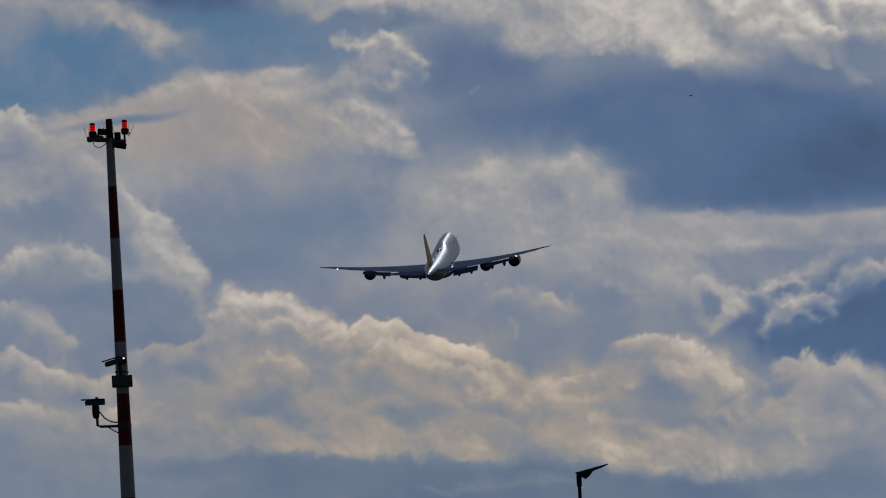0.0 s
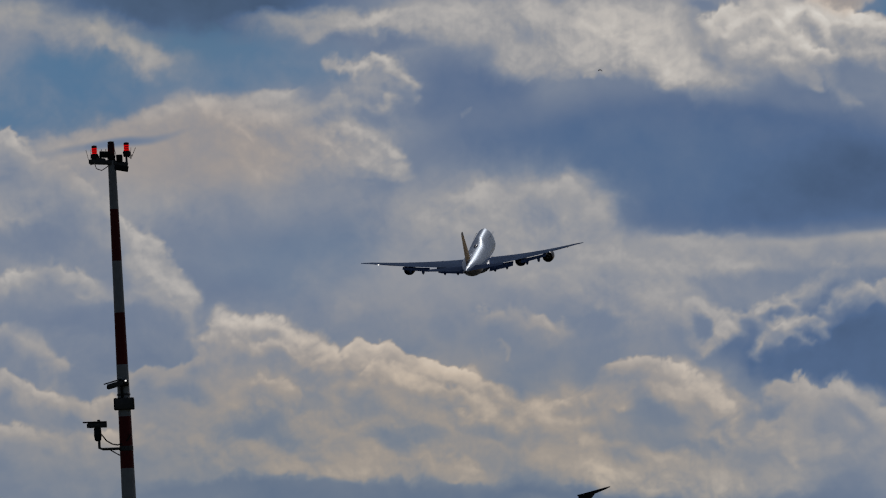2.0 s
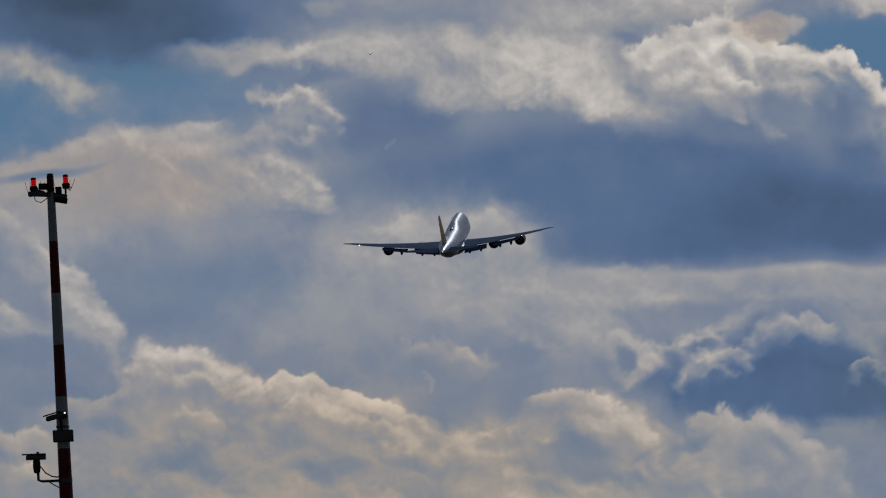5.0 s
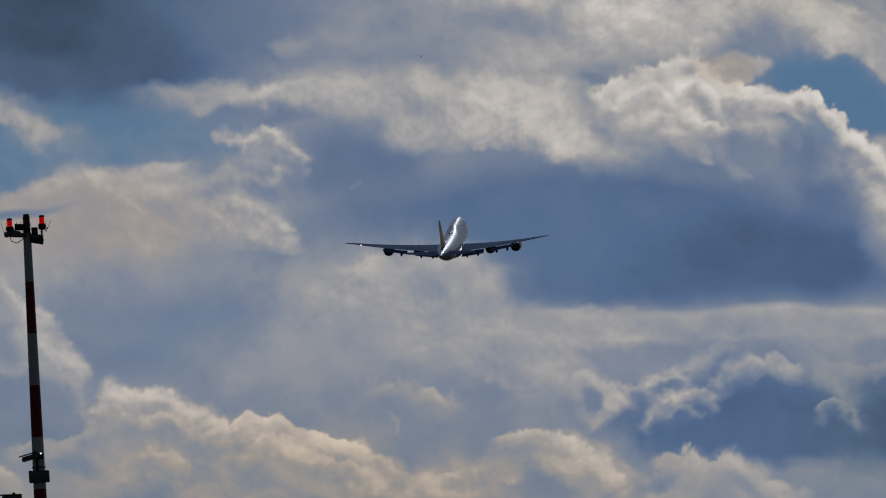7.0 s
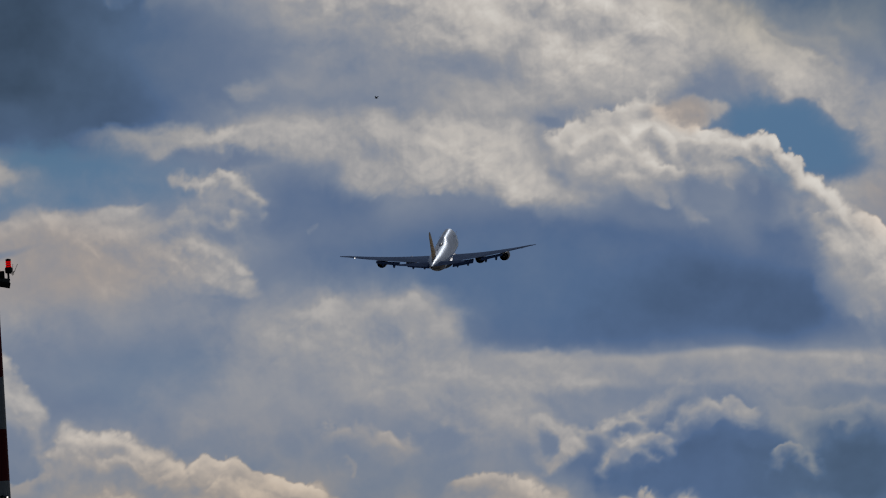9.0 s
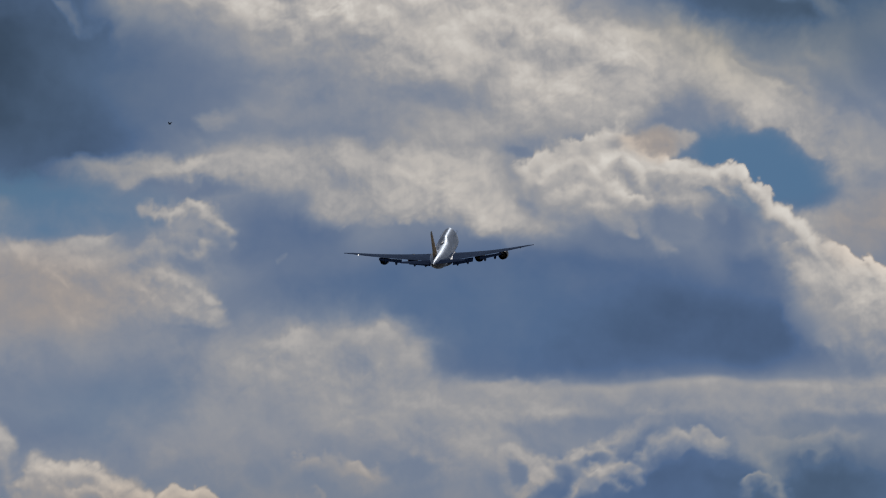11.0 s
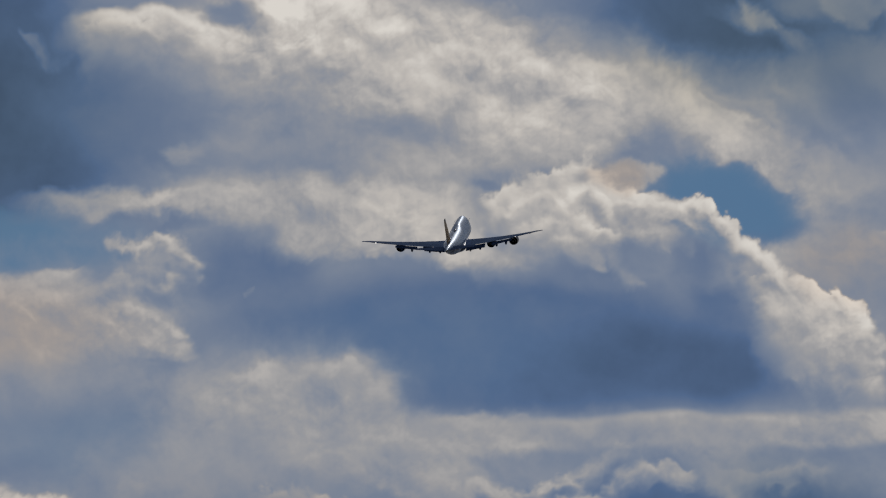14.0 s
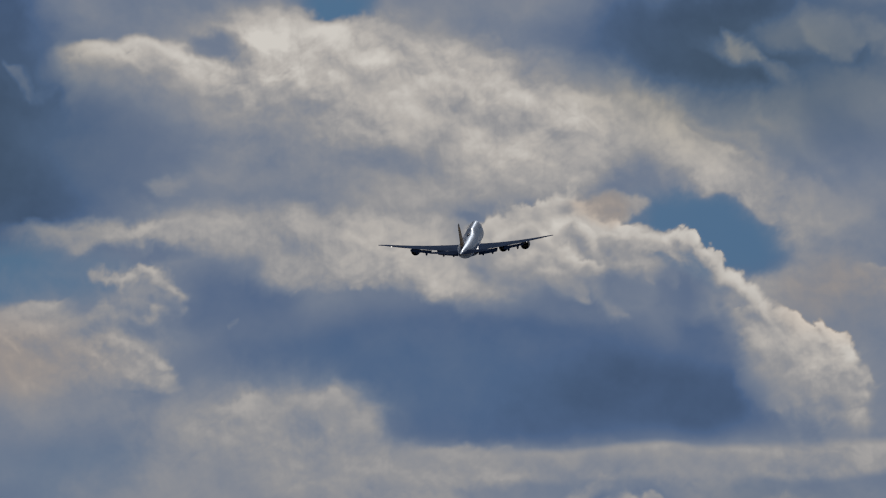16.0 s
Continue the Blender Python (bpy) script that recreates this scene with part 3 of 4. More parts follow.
    k.bank(1006, 762, 36, 40, 0.34, 0.7, 0.95)
    k.wisp([(1046, 722), (1064, 760), (1040, 795), (1000, 820)], 24, 0.62, 0.7)
    k.bank(1430, 715, 110, 60, 0.44, 0.9, 0.7, -35)
    k.wisp([(1370, 655), (1410, 700), (1460, 750), (1490, 790)], 34, 0.54, 0.7)
    k.wisp([(1430, 660), (1480, 700), (1530, 740)], 30, 0.48, 0.7)
    k.crest([(1395, 790), (1425, 762), (1460, 764), (1490, 786)], 44, 0.54, 0.26, 6, 16, 0.8, 10)
    k.crest([(1500, 735), (1530, 712), (1575, 716)], 50, 0.48, 0.24, 7, 16, 0.7, 10)
    k.crest([(1130, 788), (1160, 766), (1195, 770), (1215, 786)], 40, 0.56, 0.24, 6, 16, 0.7, 8)
    k.crest([(1075, 770), (1100, 750), (1130, 746), (1150, 760)], 44, 0.54, 0.28, 6, 14, 0.7, 8)
    k.crest([(1195, 705), (1215, 690), (1240, 688), (1260, 700)], 44, 0.52, 0.28, 6, 14, 0.6, 8)
    k.crest([(1290, 712), (1320, 700), (1355, 708), (1380, 728)], 44, 0.50, 0.24, 7, 16, 0.6, 8)
    k.bank(1250, 742, 90, 20, 0.26, 0.9, 0.6)
    # sunlit mass at the lower right
    k.bank(1200, 965, 200, 95, 0.52, 0.8, 0.8)
    k.crest([(1085, 930), (1110, 880), (1140, 856), (1175, 846), (1215, 862), (1260, 852), (1300, 866), (1340, 900), (1420, 930)], 190, 0.60, 0.46, 7, 18, 0.85, 20)
    k.crest([(1060, 960), (1120, 945), (1180, 960), (1250, 950), (1330, 985)], 90, 0.60, 0.44, 12, 20, 0.7, 40)
    k.bank(1130, 905, 40, 22, 0.36, 0.9, 0.7)
    k.bank(1290, 920, 60, 26, 0.38, 0.9, 0.6, -20)
    k.wisp([(1060, 860), (1100, 900), (1150, 960), (1190, 1010)], 26, 0.62, 0.6)
    return k.tone


def build_backdrop():
    air = Air()
    raw = cloud_tone(air)
    # finer relief: what faces the sun, above and to the right, is brighter than what lies behind it
    body = 0.10 + 0.90 * step_up(raw, 0.28, 0.72)
    rag = 0.35 + 0.65 * step_up(Swirl(21).many(air.x, air.y, 300, 2), -0.35, 0.45)
    # the wind draws the cloud out along lines that fall gently to the right
    c, q = math.cos(0.32), math.sin(0.32)
    u, v = c * air.torn[0] + q * air.torn[1], c * air.torn[1] - q * air.torn[0]
    drawn = Swirl(29).many(u / 1.9, v, 84, 5, 0.52)
    heap = 0.6 * air.puff + 0.7 * Swirl(23).many(*air.torn, 90, 5, 0.6) + 0.5 * drawn
    thick = raw * 0.7 + heap * 0.22 * body
    relief = np.zeros_like(raw)
    for far, much in ((2, 0.50), (5, 0.45), (12, 0.30), (26, 0.18)):
        relief += much * (thick - np.roll(np.roll(thick, far, 0), -far // 3, 1))
    relief = 0.15 * np.tanh(relief / 0.15)
    veil = Sky(air, 0.0)
    veil.bank(30, 470, 330, 110, 1.0, 0.8, torn=False)
    veil.bank(480, 690, 260, 110, 1.0, 0.9, torn=False)
    veil.bank(200, 640, 240, 80, 1.0, 0.9, torn=False)
    body = body * (1 - 0.6 * veil.tone)     # thin veils are smooth
    drift = Swirl(25).many(*air.mid, 150, 5, 0.58) * (0.04 + 0.20 * body) + drawn * (0.015 + 0.14 * body * rag)
    fray = Swirl(27).many(*air.torn, 30, 3, 0.55) * 0.05 * body * rag
    tone = np.clip(raw + relief * body * (0.5 + 0.5 * rag) + drift + fray, 0, 1)
    # clear blue gaps
    b = Sky(air, 0.0)
    b.bank(1440, 222, 185, 96, 0.85, 0.5, 1, -15)
    b.bank(150, 300, 320, 75, 0.85, 0.6)
    b.bank(-140, 350, 240, 110, 1.0, 0.6)
    b.bank(1285, 30, 60, 30, 0.5, 0.9, 1, -40)
    b.bank(774, -180, 100, 45, 1.0, 0.7)
    b.bank(900, 480, 420, 130, 0.15, 0.8)
    b.bank(300, 640, 240, 100, 0.25, 0.8)
    clear = b.tone * (1 - step_up(tone, 0.35, 0.62))
    # warm veil
    w = Sky(air, 0.0)
    w.bank(120, 450, 380, 130, 1.0, 0.8, torn=False)
    w.bank(1250, 175, 70, 35, 1.0, 0.8)
    w.bank(1680, 330, 170, 100, 0.9, 0.8)
    w.bank(500, 930, 1100, 280, 0.95, 0.8, torn=False)
    warm = w.tone * step_up(tone, 0.35, 0.6)
    # dull grey undersides
    d = Sky(air, 0.0)
    d.bank(60, 60, 500, 300, 0.75, 0.8, torn=False)
    d.bank(1560, -80, 460, 220, 1.0, 0.8, torn=False)
    d.bank(1560, 820, 300, 200, 0.7, 0.8, torn=False)
    d.bank(500, 1020, 1200, 330, 0.55, 0.8, torn=False)
    # a fine sheet at a great distance, one vertex to each sample of the cloud
    rows, cols = raw.shape
    co = np.stack([(air.x - 784) / FOCAL, (441 - air.y) / FOCAL, -np.ones_like(raw)], -1).reshape(-1, 3).astype(np.float64)
    co *= 4850.0 / np.linalg.norm(co, axis=1, keepdims=True)
    at = np.arange(rows * cols).reshape(rows, cols)
    quads = np.stack([at[1:, :-1], at[1:, 1:], at[:-1, 1:], at[:-1, :-1]], -1).reshape(-1, 4)
    me = bpy.data.meshes.new("backdrop")
    me.vertices.add(len(co))
    me.vertices.foreach_set("co", co.ravel())
    me.loops.add(quads.size)
    me.loops.foreach_set("vertex_index", quads.ravel().astype(np.int32))
    me.polygons.add(len(quads))
    me.polygons.foreach_set("loop_start", np.arange(0, quads.size, 4, dtype=np.int32))
    me.update()
    for name, field in (("cloud", tone), ("clear", clear), ("warm", warm), ("dull", d.tone)):
        me.attributes.new(name, "FLOAT", "POINT").data.foreach_set("value", field.ravel().astype(np.float32))
    m = bpy.data.materials.new("clouded_sky")
    m.use_nodes = True
    n = Nodes(m.node_tree)

    def read(name):
        a = n.add("ShaderNodeAttribute")
        a.attribute_name = name
        return a.outputs["Fac"]

    col = n.ramp(read("cloud"), [(0.0, srgb(50, 66, 88)), (0.2, srgb(82, 104, 138)), (0.4, srgb(119, 130, 149)), (0.6, srgb(154, 154, 157)), (0.8, srgb(188, 183, 178)), (1.0, srgb(216, 211, 204))])
    col = n.mix(read("clear"), col, (*srgb(84, 117, 149), 1))
    col = n.mix(read("warm"), col, n.mix(1.0, col, (1.06, 0.955, 0.87, 1), "MULTIPLY"))
    col = n.mix(read("dull"), col, n.mix(1.0, col, (1.0, 0.965, 0.84, 1), "MULTIPLY"))
    e = n.add("ShaderNodeEmission")
    n.put(col, e.inputs[0])
    e.inputs[1].default_value = SKY_LIGHT
    n.put(e.outputs[0], n.add("ShaderNodeOutputMaterial").inputs[0])
    me.materials.append(m)
    ob = new("backdrop", me)
    ob.matrix_basis = eye_pose(3.3, 0.0)
    return tagged(ob, "blue-grey sky with broken sunlit cumulus clouds", "sky", kind="structure")


backdrop = build_backdrop()


# ---- mesh helpers ----


def part(name, bm, mat, parent, label="", smooth=True):
    me = bpy.data.meshes.new(name)
    bmesh.ops.recalc_face_normals(bm, faces=bm.faces)
    bm.to_mesh(me)
    bm.free()
    for m in (mat if isinstance(mat, (list, tuple)) else [mat]):
        me.materials.append(m)
    if smooth:
        me.polygons.foreach_set("use_smooth", [True] * len(me.polygons))
        me.set_sharp_from_angle(angle=radians(35))
    ob = new(name, me)
    if parent:
        ob.parent = parent
    return tagged(ob, label)


def loft(rings, close=True, caps=True, bm=None):
    """Skin through rings of equal length."""
    bm = bm or bmesh.new()
    rows = [[bm.verts.new(p) for p in ring] for ring in rings]
    n = len(rows[0])
    for a, b in zip(rows, rows[1:]):
        for i in range(n if close else n - 1):
            j = (i + 1) % n
            bm.faces.new((a[i], a[j], b[j], b[i]))
    if caps:
        bm.faces.new(rows[0][::-1])
        bm.faces.new(rows[-1])
    return bm


def lathe(profile, n=24, axis="z", at=(0, 0, 0), bm=None, caps=True):
    """Turned body: profile of (radius, height along the axis)."""
    rings = []
    for r, h in profile:
        ring = []
        for i in range(n):
            a = math.tau * i / n
            u, v = r * math.cos(a), r * math.sin(a)
            p = {"z": (u, v, h), "y": (u, h, v), "x": (h, u, v)}[axis]
            ring.append(Vector(p) + Vector(at))
        rings.append(ring)
    return loft(rings, True, caps, bm)


def block(size, at=(0, 0, 0), bevel=0.01, turn=(0, 0, 0), bm=None):
    """A box with rounded edges."""
    b2 = bmesh.new()
    bmesh.ops.create_cube(b2, size=1.0)
    bmesh.ops.scale(b2, vec=size, verts=b2.verts)
    if bevel:
        bmesh.ops.bevel(b2, geom=b2.edges[:], offset=bevel, segments=2, affect="EDGES", profile=0.5)
    bmesh.ops.transform(b2, matrix=pose(*at, *turn), verts=b2.verts)
    if bm is None:
        return b2
    me = bpy.data.meshes.new("tmp")
    b2.to_mesh(me)
    b2.free()
    bm.from_mesh(me)
    bpy.data.meshes.remove(me)
    return bm


def tube(points, r, n=8, bm=None):
    """A round bar through the given places."""
    pts = [Vector(p) for p in points]
    rings = []
    for i, p in enumerate(pts):
        d = (pts[min(i + 1, len(pts) - 1)] - pts[max(i - 1, 0)]).normalized()
        s = d.cross(Vector((0.3, 0.9, 0.31))).normalized()
        u = d.cross(s)
        rr = r[i] if isinstance(r, (list, tuple)) else r
        rings.append([p + rr * (math.cos(math.tau * k / n) * s + math.sin(math.tau * k / n) * u) for k in range(n)])
    return loft(rings, True, True, bm)


def lerp(table, s):
    """A smooth line through a table of (place, value)."""
    slope = [0.0] * len(table)
    rise = [(b[1] - a[1]) / (b[0] - a[0]) for a, b in zip(table, table[1:])]
    for i in range(1, len(table) - 1):
        if rise[i - 1] * rise[i] > 0:
            slope[i] = 2 * rise[i - 1] * rise[i] / (rise[i - 1] + rise[i])
    slope[0], slope[-1] = rise[0], rise[-1]
    for i, (a, b) in enumerate(zip(table, table[1:])):
        if s <= b[0]:
            h = b[0] - a[0]
            f = (s - a[0]) / h
            return ((2 * f ** 3 - 3 * f * f + 1) * a[1] + (f ** 3 - 2 * f * f + f) * h * slope[i]
                    + (3 * f * f - 2 * f ** 3) * b[1] + (f ** 3 - f * f) * h * slope[i + 1])
    return table[-1][1]


# ---- ground: flat airfield grass, below the view ----


def build_ground():
    bm = bmesh.new()
    rng = [0, 40, 120, 300, 700, 1500, 3000, 5200]
    rings = [[bm.verts.new((r * math.cos(math.tau * i / 48), r * math.sin(math.tau * i / 48), 0)) for i in range(48)] for r in rng[1:]]
    c = bm.verts.new((0, 0, 0))
    for i in range(48):
        bm.faces.new((c, rings[0][i], rings[0][(i + 1) % 48]))
    for a, b in zip(rings, rings[1:]):
        for i in range(48):
            j = (i + 1) % 48
            bm.faces.new((a[i], b[i], b[j], a[j]))
    g = part("ground", bm, GRASS, None, smooth=False)
    tagged(g, "flat mown airfield grass reaching the horizon", "ground", kind="structure")


build_ground()

# ---- the airliner: x right, y forward, z up, 74 m long, 67 m across ----
HALF_W = [(0, 0.12), (1, 1.05), (3, 1.95), (6, 2.75), (9, 3.1), (13, 3.25), (48, 3.25), (55, 3.0), (60, 2.55), (66, 1.75), (71, 0.95), (74, 0.3)]
TOP_Z = [(0, -0.45), (1, 0.6), (3, 2.1), (5, 3.5), (8, 4.45), (12, 4.75), (26, 4.7), (33, 3.7), (37, 3.5), (50, 3.5), (58, 3.4), (66, 3.05), (71, 2.6), (74, 2.1)]
LOW_Z = [(0, -0.75), (1, -1.65), (3, -2.55), (6, -3.2), (10, -3.5), (46, -3.55), (52, -3.1), (58, -2.1), (64, -0.8), (70, 0.6), (74, 1.5)]


def body_ring(s, n=40, grow=0.0):
    w, up, dn = lerp(HALF_W, s) + grow, lerp(TOP_Z, s), lerp(LOW_Z, s)
    hump = max(0.0, min(1.0, (up - 3.5) / 1.2)) * (1 if 4 < s < 36 else 0)
    zc = dn + min(up - dn, 2 * w) * 0.5
    ring = []
    for i in range(n):
        a = math.tau * i / n
        sx, sz = math.cos(a), math.sin(a)
        z = zc + (up - zc if sz > 0 else zc - dn) * sz
        x = w * sx * (1 - 0.22 * hump * max(0, sz))
        ring.append((x, 37 - s, z))
    return ring


def wing_z(x):
    k = (x - 3) / 31.2
    return -2.1 + 3.9 * k + 1.9 * k * k


def wing_edges(x):
    """Leading and trailing edge along the body, at x metres out."""
    lead = 14.5 - (x - 3) * 0.80 - max(0, x - 30.6) * 0.6
    if x < 13.5:
        trail = -3.2 - (x - 3) * 0.30
    else:
        trail = -6.35 - (x - 13.5) * 0.31 - max(0, x - 30.6) * 0.25
    return lead, min(trail, lead - 0.45)


def foil(x, lead, trail, z, thick, n=14, tilt=0.0, up=False):
    c = lead - trail
    pts = []
    for side in (1, -1):
        for i in range(n):
            k = i / (n - 1) if side == 1 else 1 - i / (n - 1)
            if side == -1 and i in (0, n - 1):
                continue
            t = thick * c * (2.97 * math.sqrt(max(k, 0)) - 1.26 * k - 3.516 * k * k + 2.843 * k ** 3 - 1.015 * k ** 4) * 0.98
            d = side * t * (1.0 if side == 1 else 0.7) - tilt * k * c
            pts.append((z + d, lead - k * c, x) if up else (x, lead - k * c, z + d))
    return pts


def nacelle(engine, r):
    part("cowling", lathe([(0.82 * r, 2.6), (0.93 * r, 2.85), (1.02 * r, 2.6), (1.1 * r, 1.4), (1.08 * r, -0.2), (0.93 * r, -1.7), (0.90 * r, -1.72), (0.86 * r, -0.6), (0.84 * r, 0.5)], 32, "y", caps=False), NACELLE_SKIN, engine, "dark painted fan cowling")
    part("fan_disc", lathe([(0.05, 1.9), (0.3 * r, 1.55), (0.84 * r, 1.5), (0.84 * r, 1.4), (0.05, 1.35)], 28, "y"), BLACK, engine)
    part("core_nozzle", lathe([(0.72 * r, 0.4), (0.70 * r, -1.2), (0.52 * r, -2.9), (0.47 * r, -2.92), (0.45 * r, -1.5)], 28, "y", caps=False), HOT_METAL, engine, "bare metal core nozzle")
    part("exhaust_cone", lathe([(0.40 * r, -1.4), (0.36 * r, -2.6), (0.22 * r, -3.4), (0.03, -4.1)], 24, "y"), HOT_METAL, engine, "bare metal exhaust cone")


def build_airliner():
    plane = new("airliner")
    tagged(plane, "white four-engined jumbo freighter with gold tail, climbing away", "airplane")
    st = [0, 0.3, 0.6, 1, 1.5, 2, 2.5] + [3 + 0.75 * i for i in range(95)] + [74]
    bm = loft([body_ring(s) for s in st])
    for f in bm.faces:
        c = f.calc_center_median()
        # towards the tail the belly colour climbs higher, painting in underside shade
        f.material_index = 1 if c.z < -1.6 or (c.y < -18 and c.z < lerp(LOW_Z, 37 - c.y) + 0.36 * (lerp(TOP_Z, 37 - c.y) - lerp(LOW_Z, 37 - c.y))) else 0
    part("fuselage", bm, [WHITE_SKIN, BELLY_SKIN], plane, "glossy white double-deck fuselage with grey belly, tail underside darkened for shade")
    # wing to body fairing
    rings = []
    for s, w, lo in ((20, 2.2, -3.4), (23, 3.5, -3.9), (28, 4.15, -4.25), (36, 4.2, -4.3), (42, 3.8, -4.1), (46, 2.6, -3.6)):
        rings.append([(w * math.cos(a), 37 - s, -2.4 + (1.2 if math.sin(a) > 0 else -(lo + 2.4)) * math.sin(a)) for a in [math.tau * i / 28 for i in range(28)]])
    part("belly_fairing", loft(rings), BELLY_SKIN, plane, "grey bulging belly fairing")
    # cockpit glazing and crown fittings
    glass = bmesh.new()
    for k in range(6):
        a = radians(-50 + 20 * k)
        block((0.62, 0.5, 0.05), (1.75 * math.sin(a), 33.0 + 0.8 * math.cos(a), 2.75 * math.sqrt(1 - (0.9 * math.sin(a)) ** 2) - 0.55), 0.01, (35, 0, -math.degrees(a)), glass)
    part("cockpit_windows", glass, DARK_GLASS, plane, "dark cockpit windows")
    part("satellite_dome", loft([[(w * math.cos(a), y, 3.45 + h * max(0, math.sin(a))) for a in [math.pi * i / 12 for i in range(13)]] for y, w, h in ((2.5, .1, .1), (1.6, .55, .5), (0, .62, .6), (-1.6, .5, .45), (-2.6, .1, .1))], False, False), BELLY_SKIN, plane, "grey antenna dome on the crown")
    part("crown_beacon", lathe([(0.22, 0), (0.22, 0.22), (0.14, 0.36), (0.02, 0.42)], 14, at=(0.0, -3.4, 3.48)), WHITE_SKIN, plane, "white beacon housing")
    for x, y in ((0.0, -12.0),):
        part("blade_antenna", loft([[(x + dx, y + dy - h * 0.5, (4.6 if y > 5 else 3.4) + h) for dx, dy in ((-.05, -.35), (.05, -.35), (.05, .35), (-.05, .35))] for h in (0, 0.55)]), BELLY_SKIN, plane)
    # main deck side cargo door outline and upper deck windows
    for side in (1, -1):
        for k in range(6):
            part("upper_window", block((0.06, 0.28, 0.38), (side * 2.52, 30.5 - k * 2.2, 2.9), 0.02, (0, -22 * side, 0)), DARK_GLASS, plane)
    # wings
    for side in (1, -1):
        xs = [1.5, 3, 5, 8, 11, 13.5, 17, 21, 25, 29, 30.6, 31.6, 32.6, 33.3]
        rings = []
        for x in xs:
            le, tr = wing_edges(x)
            rings.append([(side * p[0], p[1], p[2]) for p in foil(x, le, tr, wing_z(x) - 0.045 * (le - tr), 0.062 - 0.025 * min(1, x / 30), tilt=-0.045)])
        wing = part("wing", loft(rings), WING_SKIN, plane, "grey swept wing with raked tip, tinted blue for haze")
        # flaps set for take-off, drooped behind the rear edge
        for x0, x1, c0, c1, drop in ((3.9, 11.2, 4.3, 3.6, 0.30), (13.8, 21.5, 3.3, 2.3, 0.24)):
            rr = []
            for k in range(6):
                x = x0 + (x1 - x0) * k / 5
                tr = wing_edges(x)[1]
                c = c0 + (c1 - c0) * k / 5
                rr.append([(side * p[0], p[1], p[2]) for p in foil(x, tr + c * 0.30, tr - c * 0.62, wing_z(x) - 0.30, 0.07, 10, drop)])
            part("flap", loft(rr), FLAP_SKIN, wing, "grey trailing-edge flap, drooped, darkened for its shade")
        for x, ln in ((5.6, 3.6), (9.3, 3.6), (15.6, 3.2), (19.2, 3.0)):
            tr = wing_edges(x)[1]
            z = wing_z(x) - 1.0
            prof = [(0.04, 0.5), (0.28, 0.1), (0.42, -0.3), (0.42, -0.62), (0.26, -0.86), (0.03, -1.0)]
            bm = lathe([(r, h * ln) for r, h in prof], 14, "y", (side * x, tr + 0.6, 0))
            for v in bm.verts:
                v.co.z = v.co.z * 1.9 + z + (v.co.y - tr) * 0.16
            part("flap_track_fairing", bm, FLAP_SKIN, wing, "canoe-shaped flap track fairing")
        # aileron outboard
        rr = []
        for x in (23.5, 26.5, 29.5):
            tr = wing_edges(x)[1]
            rr.append([(side * p[0], p[1], p[2]) for p in foil(x, tr + 1.1, tr - 0.02, wing_z(x) + 0.06, 0.06, 8)])
        part("aileron", loft(rr), FLAP_SKIN, wing)
        le, tr = wing_edges(28.4)
        part("position_light", lathe([(0.02, -0.28), (0.16, -0.2), (0.2, 0), (0.16, 0.2), (0.02, 0.28)], 12, "y", (side * 28.4, tr - 0.1, wing_z(28.4) + 0.05)), WHITE_GLOW if side < 0 else DARK_GLASS, wing, "white position light at the wing tip")
        # engines
        for x, y, z, r in ((11.8, 11.5, -3.65, 1.62), (20.9, 3.6, -2.0, 1.62)):
            engine = new("engine")
            engine.parent = plane
            engine.location = (side * x, y, z)
            nacelle(engine, r)
            zt, le = wing_z(x) - z - 0.55, wing_edges(x)[0] - y
            part("pylon", loft([[(dx, yy, zz) for dx in (-w, w) for zz in ((z0, z1) if dx < 0 else (z1, z0))] for yy, w, z0, z1 in ((1.6, .08, 1.3, 1.6), (0.2, .24, 1.2, 1.95), (-2.0, .26, 0.7, zt - 0.1), (le - 1.5, .22, zt - 0.95, zt - 0.15), (le - 4, .06, zt - 0.5, zt - 0.3))]), NACELLE_SKIN, engine)
        # tailplane
        rings = []
        for x in (0.8, 2, 5, 8, 10.6, 11.1):
            k = (x - 0.8) / 10.3
            rings.append([(side * p[0], p[1], p[2]) for p in foil(x, -24.0 - 9.4 * k, -33.6 - 3.4 * k, 1.35 + 1.45 * k, 0.045)])
        stab = part("tailplane", loft(rings), FLAP_SKIN, plane, "dark grey swept tailplane")
        rr = []
        for x in (1.6, 5, 10.2):
            k = (x - 0.8) / 10.3
            rr.append([(side * p[0], p[1], p[2]) for p in foil(x, -31.6 - 4.1 * k, -33.9 - 3.3 * k, 1.40 + 1.45 * k, 0.05, 8)])
        part("elevator", loft(rr), FLAP_SKIN, stab)
    # fin, rudder
    rings = [foil(z, -20.6 - 13.0 * k, -33.0 - 4.6 * k, 0.0, 0.045, up=True) for k, z in [(i / 8, 2.7 + 10.5 * i / 8) for i in range(9)]]
    bm = loft(rings)
    for f in bm.faces:
        c = f.calc_center_median()
        f.material_index = 1 if c.z < 4.6 or c.z > 12.4 else 0
    fin = part("fin", bm, [GOLD_SKIN, BROWN_SKIN], plane, "gold and brown swept tail fin")
    rr = [foil(z, -30.4 - 5.3 * k, -33.3 - 4.6 * k, 0.0, 0.06, 8, up=True) for k, z in [(i / 5, 3.6 + 9.0 * i / 5) for i in range(6)]]
    part("rudder", loft(rr), GOLD_SKIN, fin, "gold rudder")
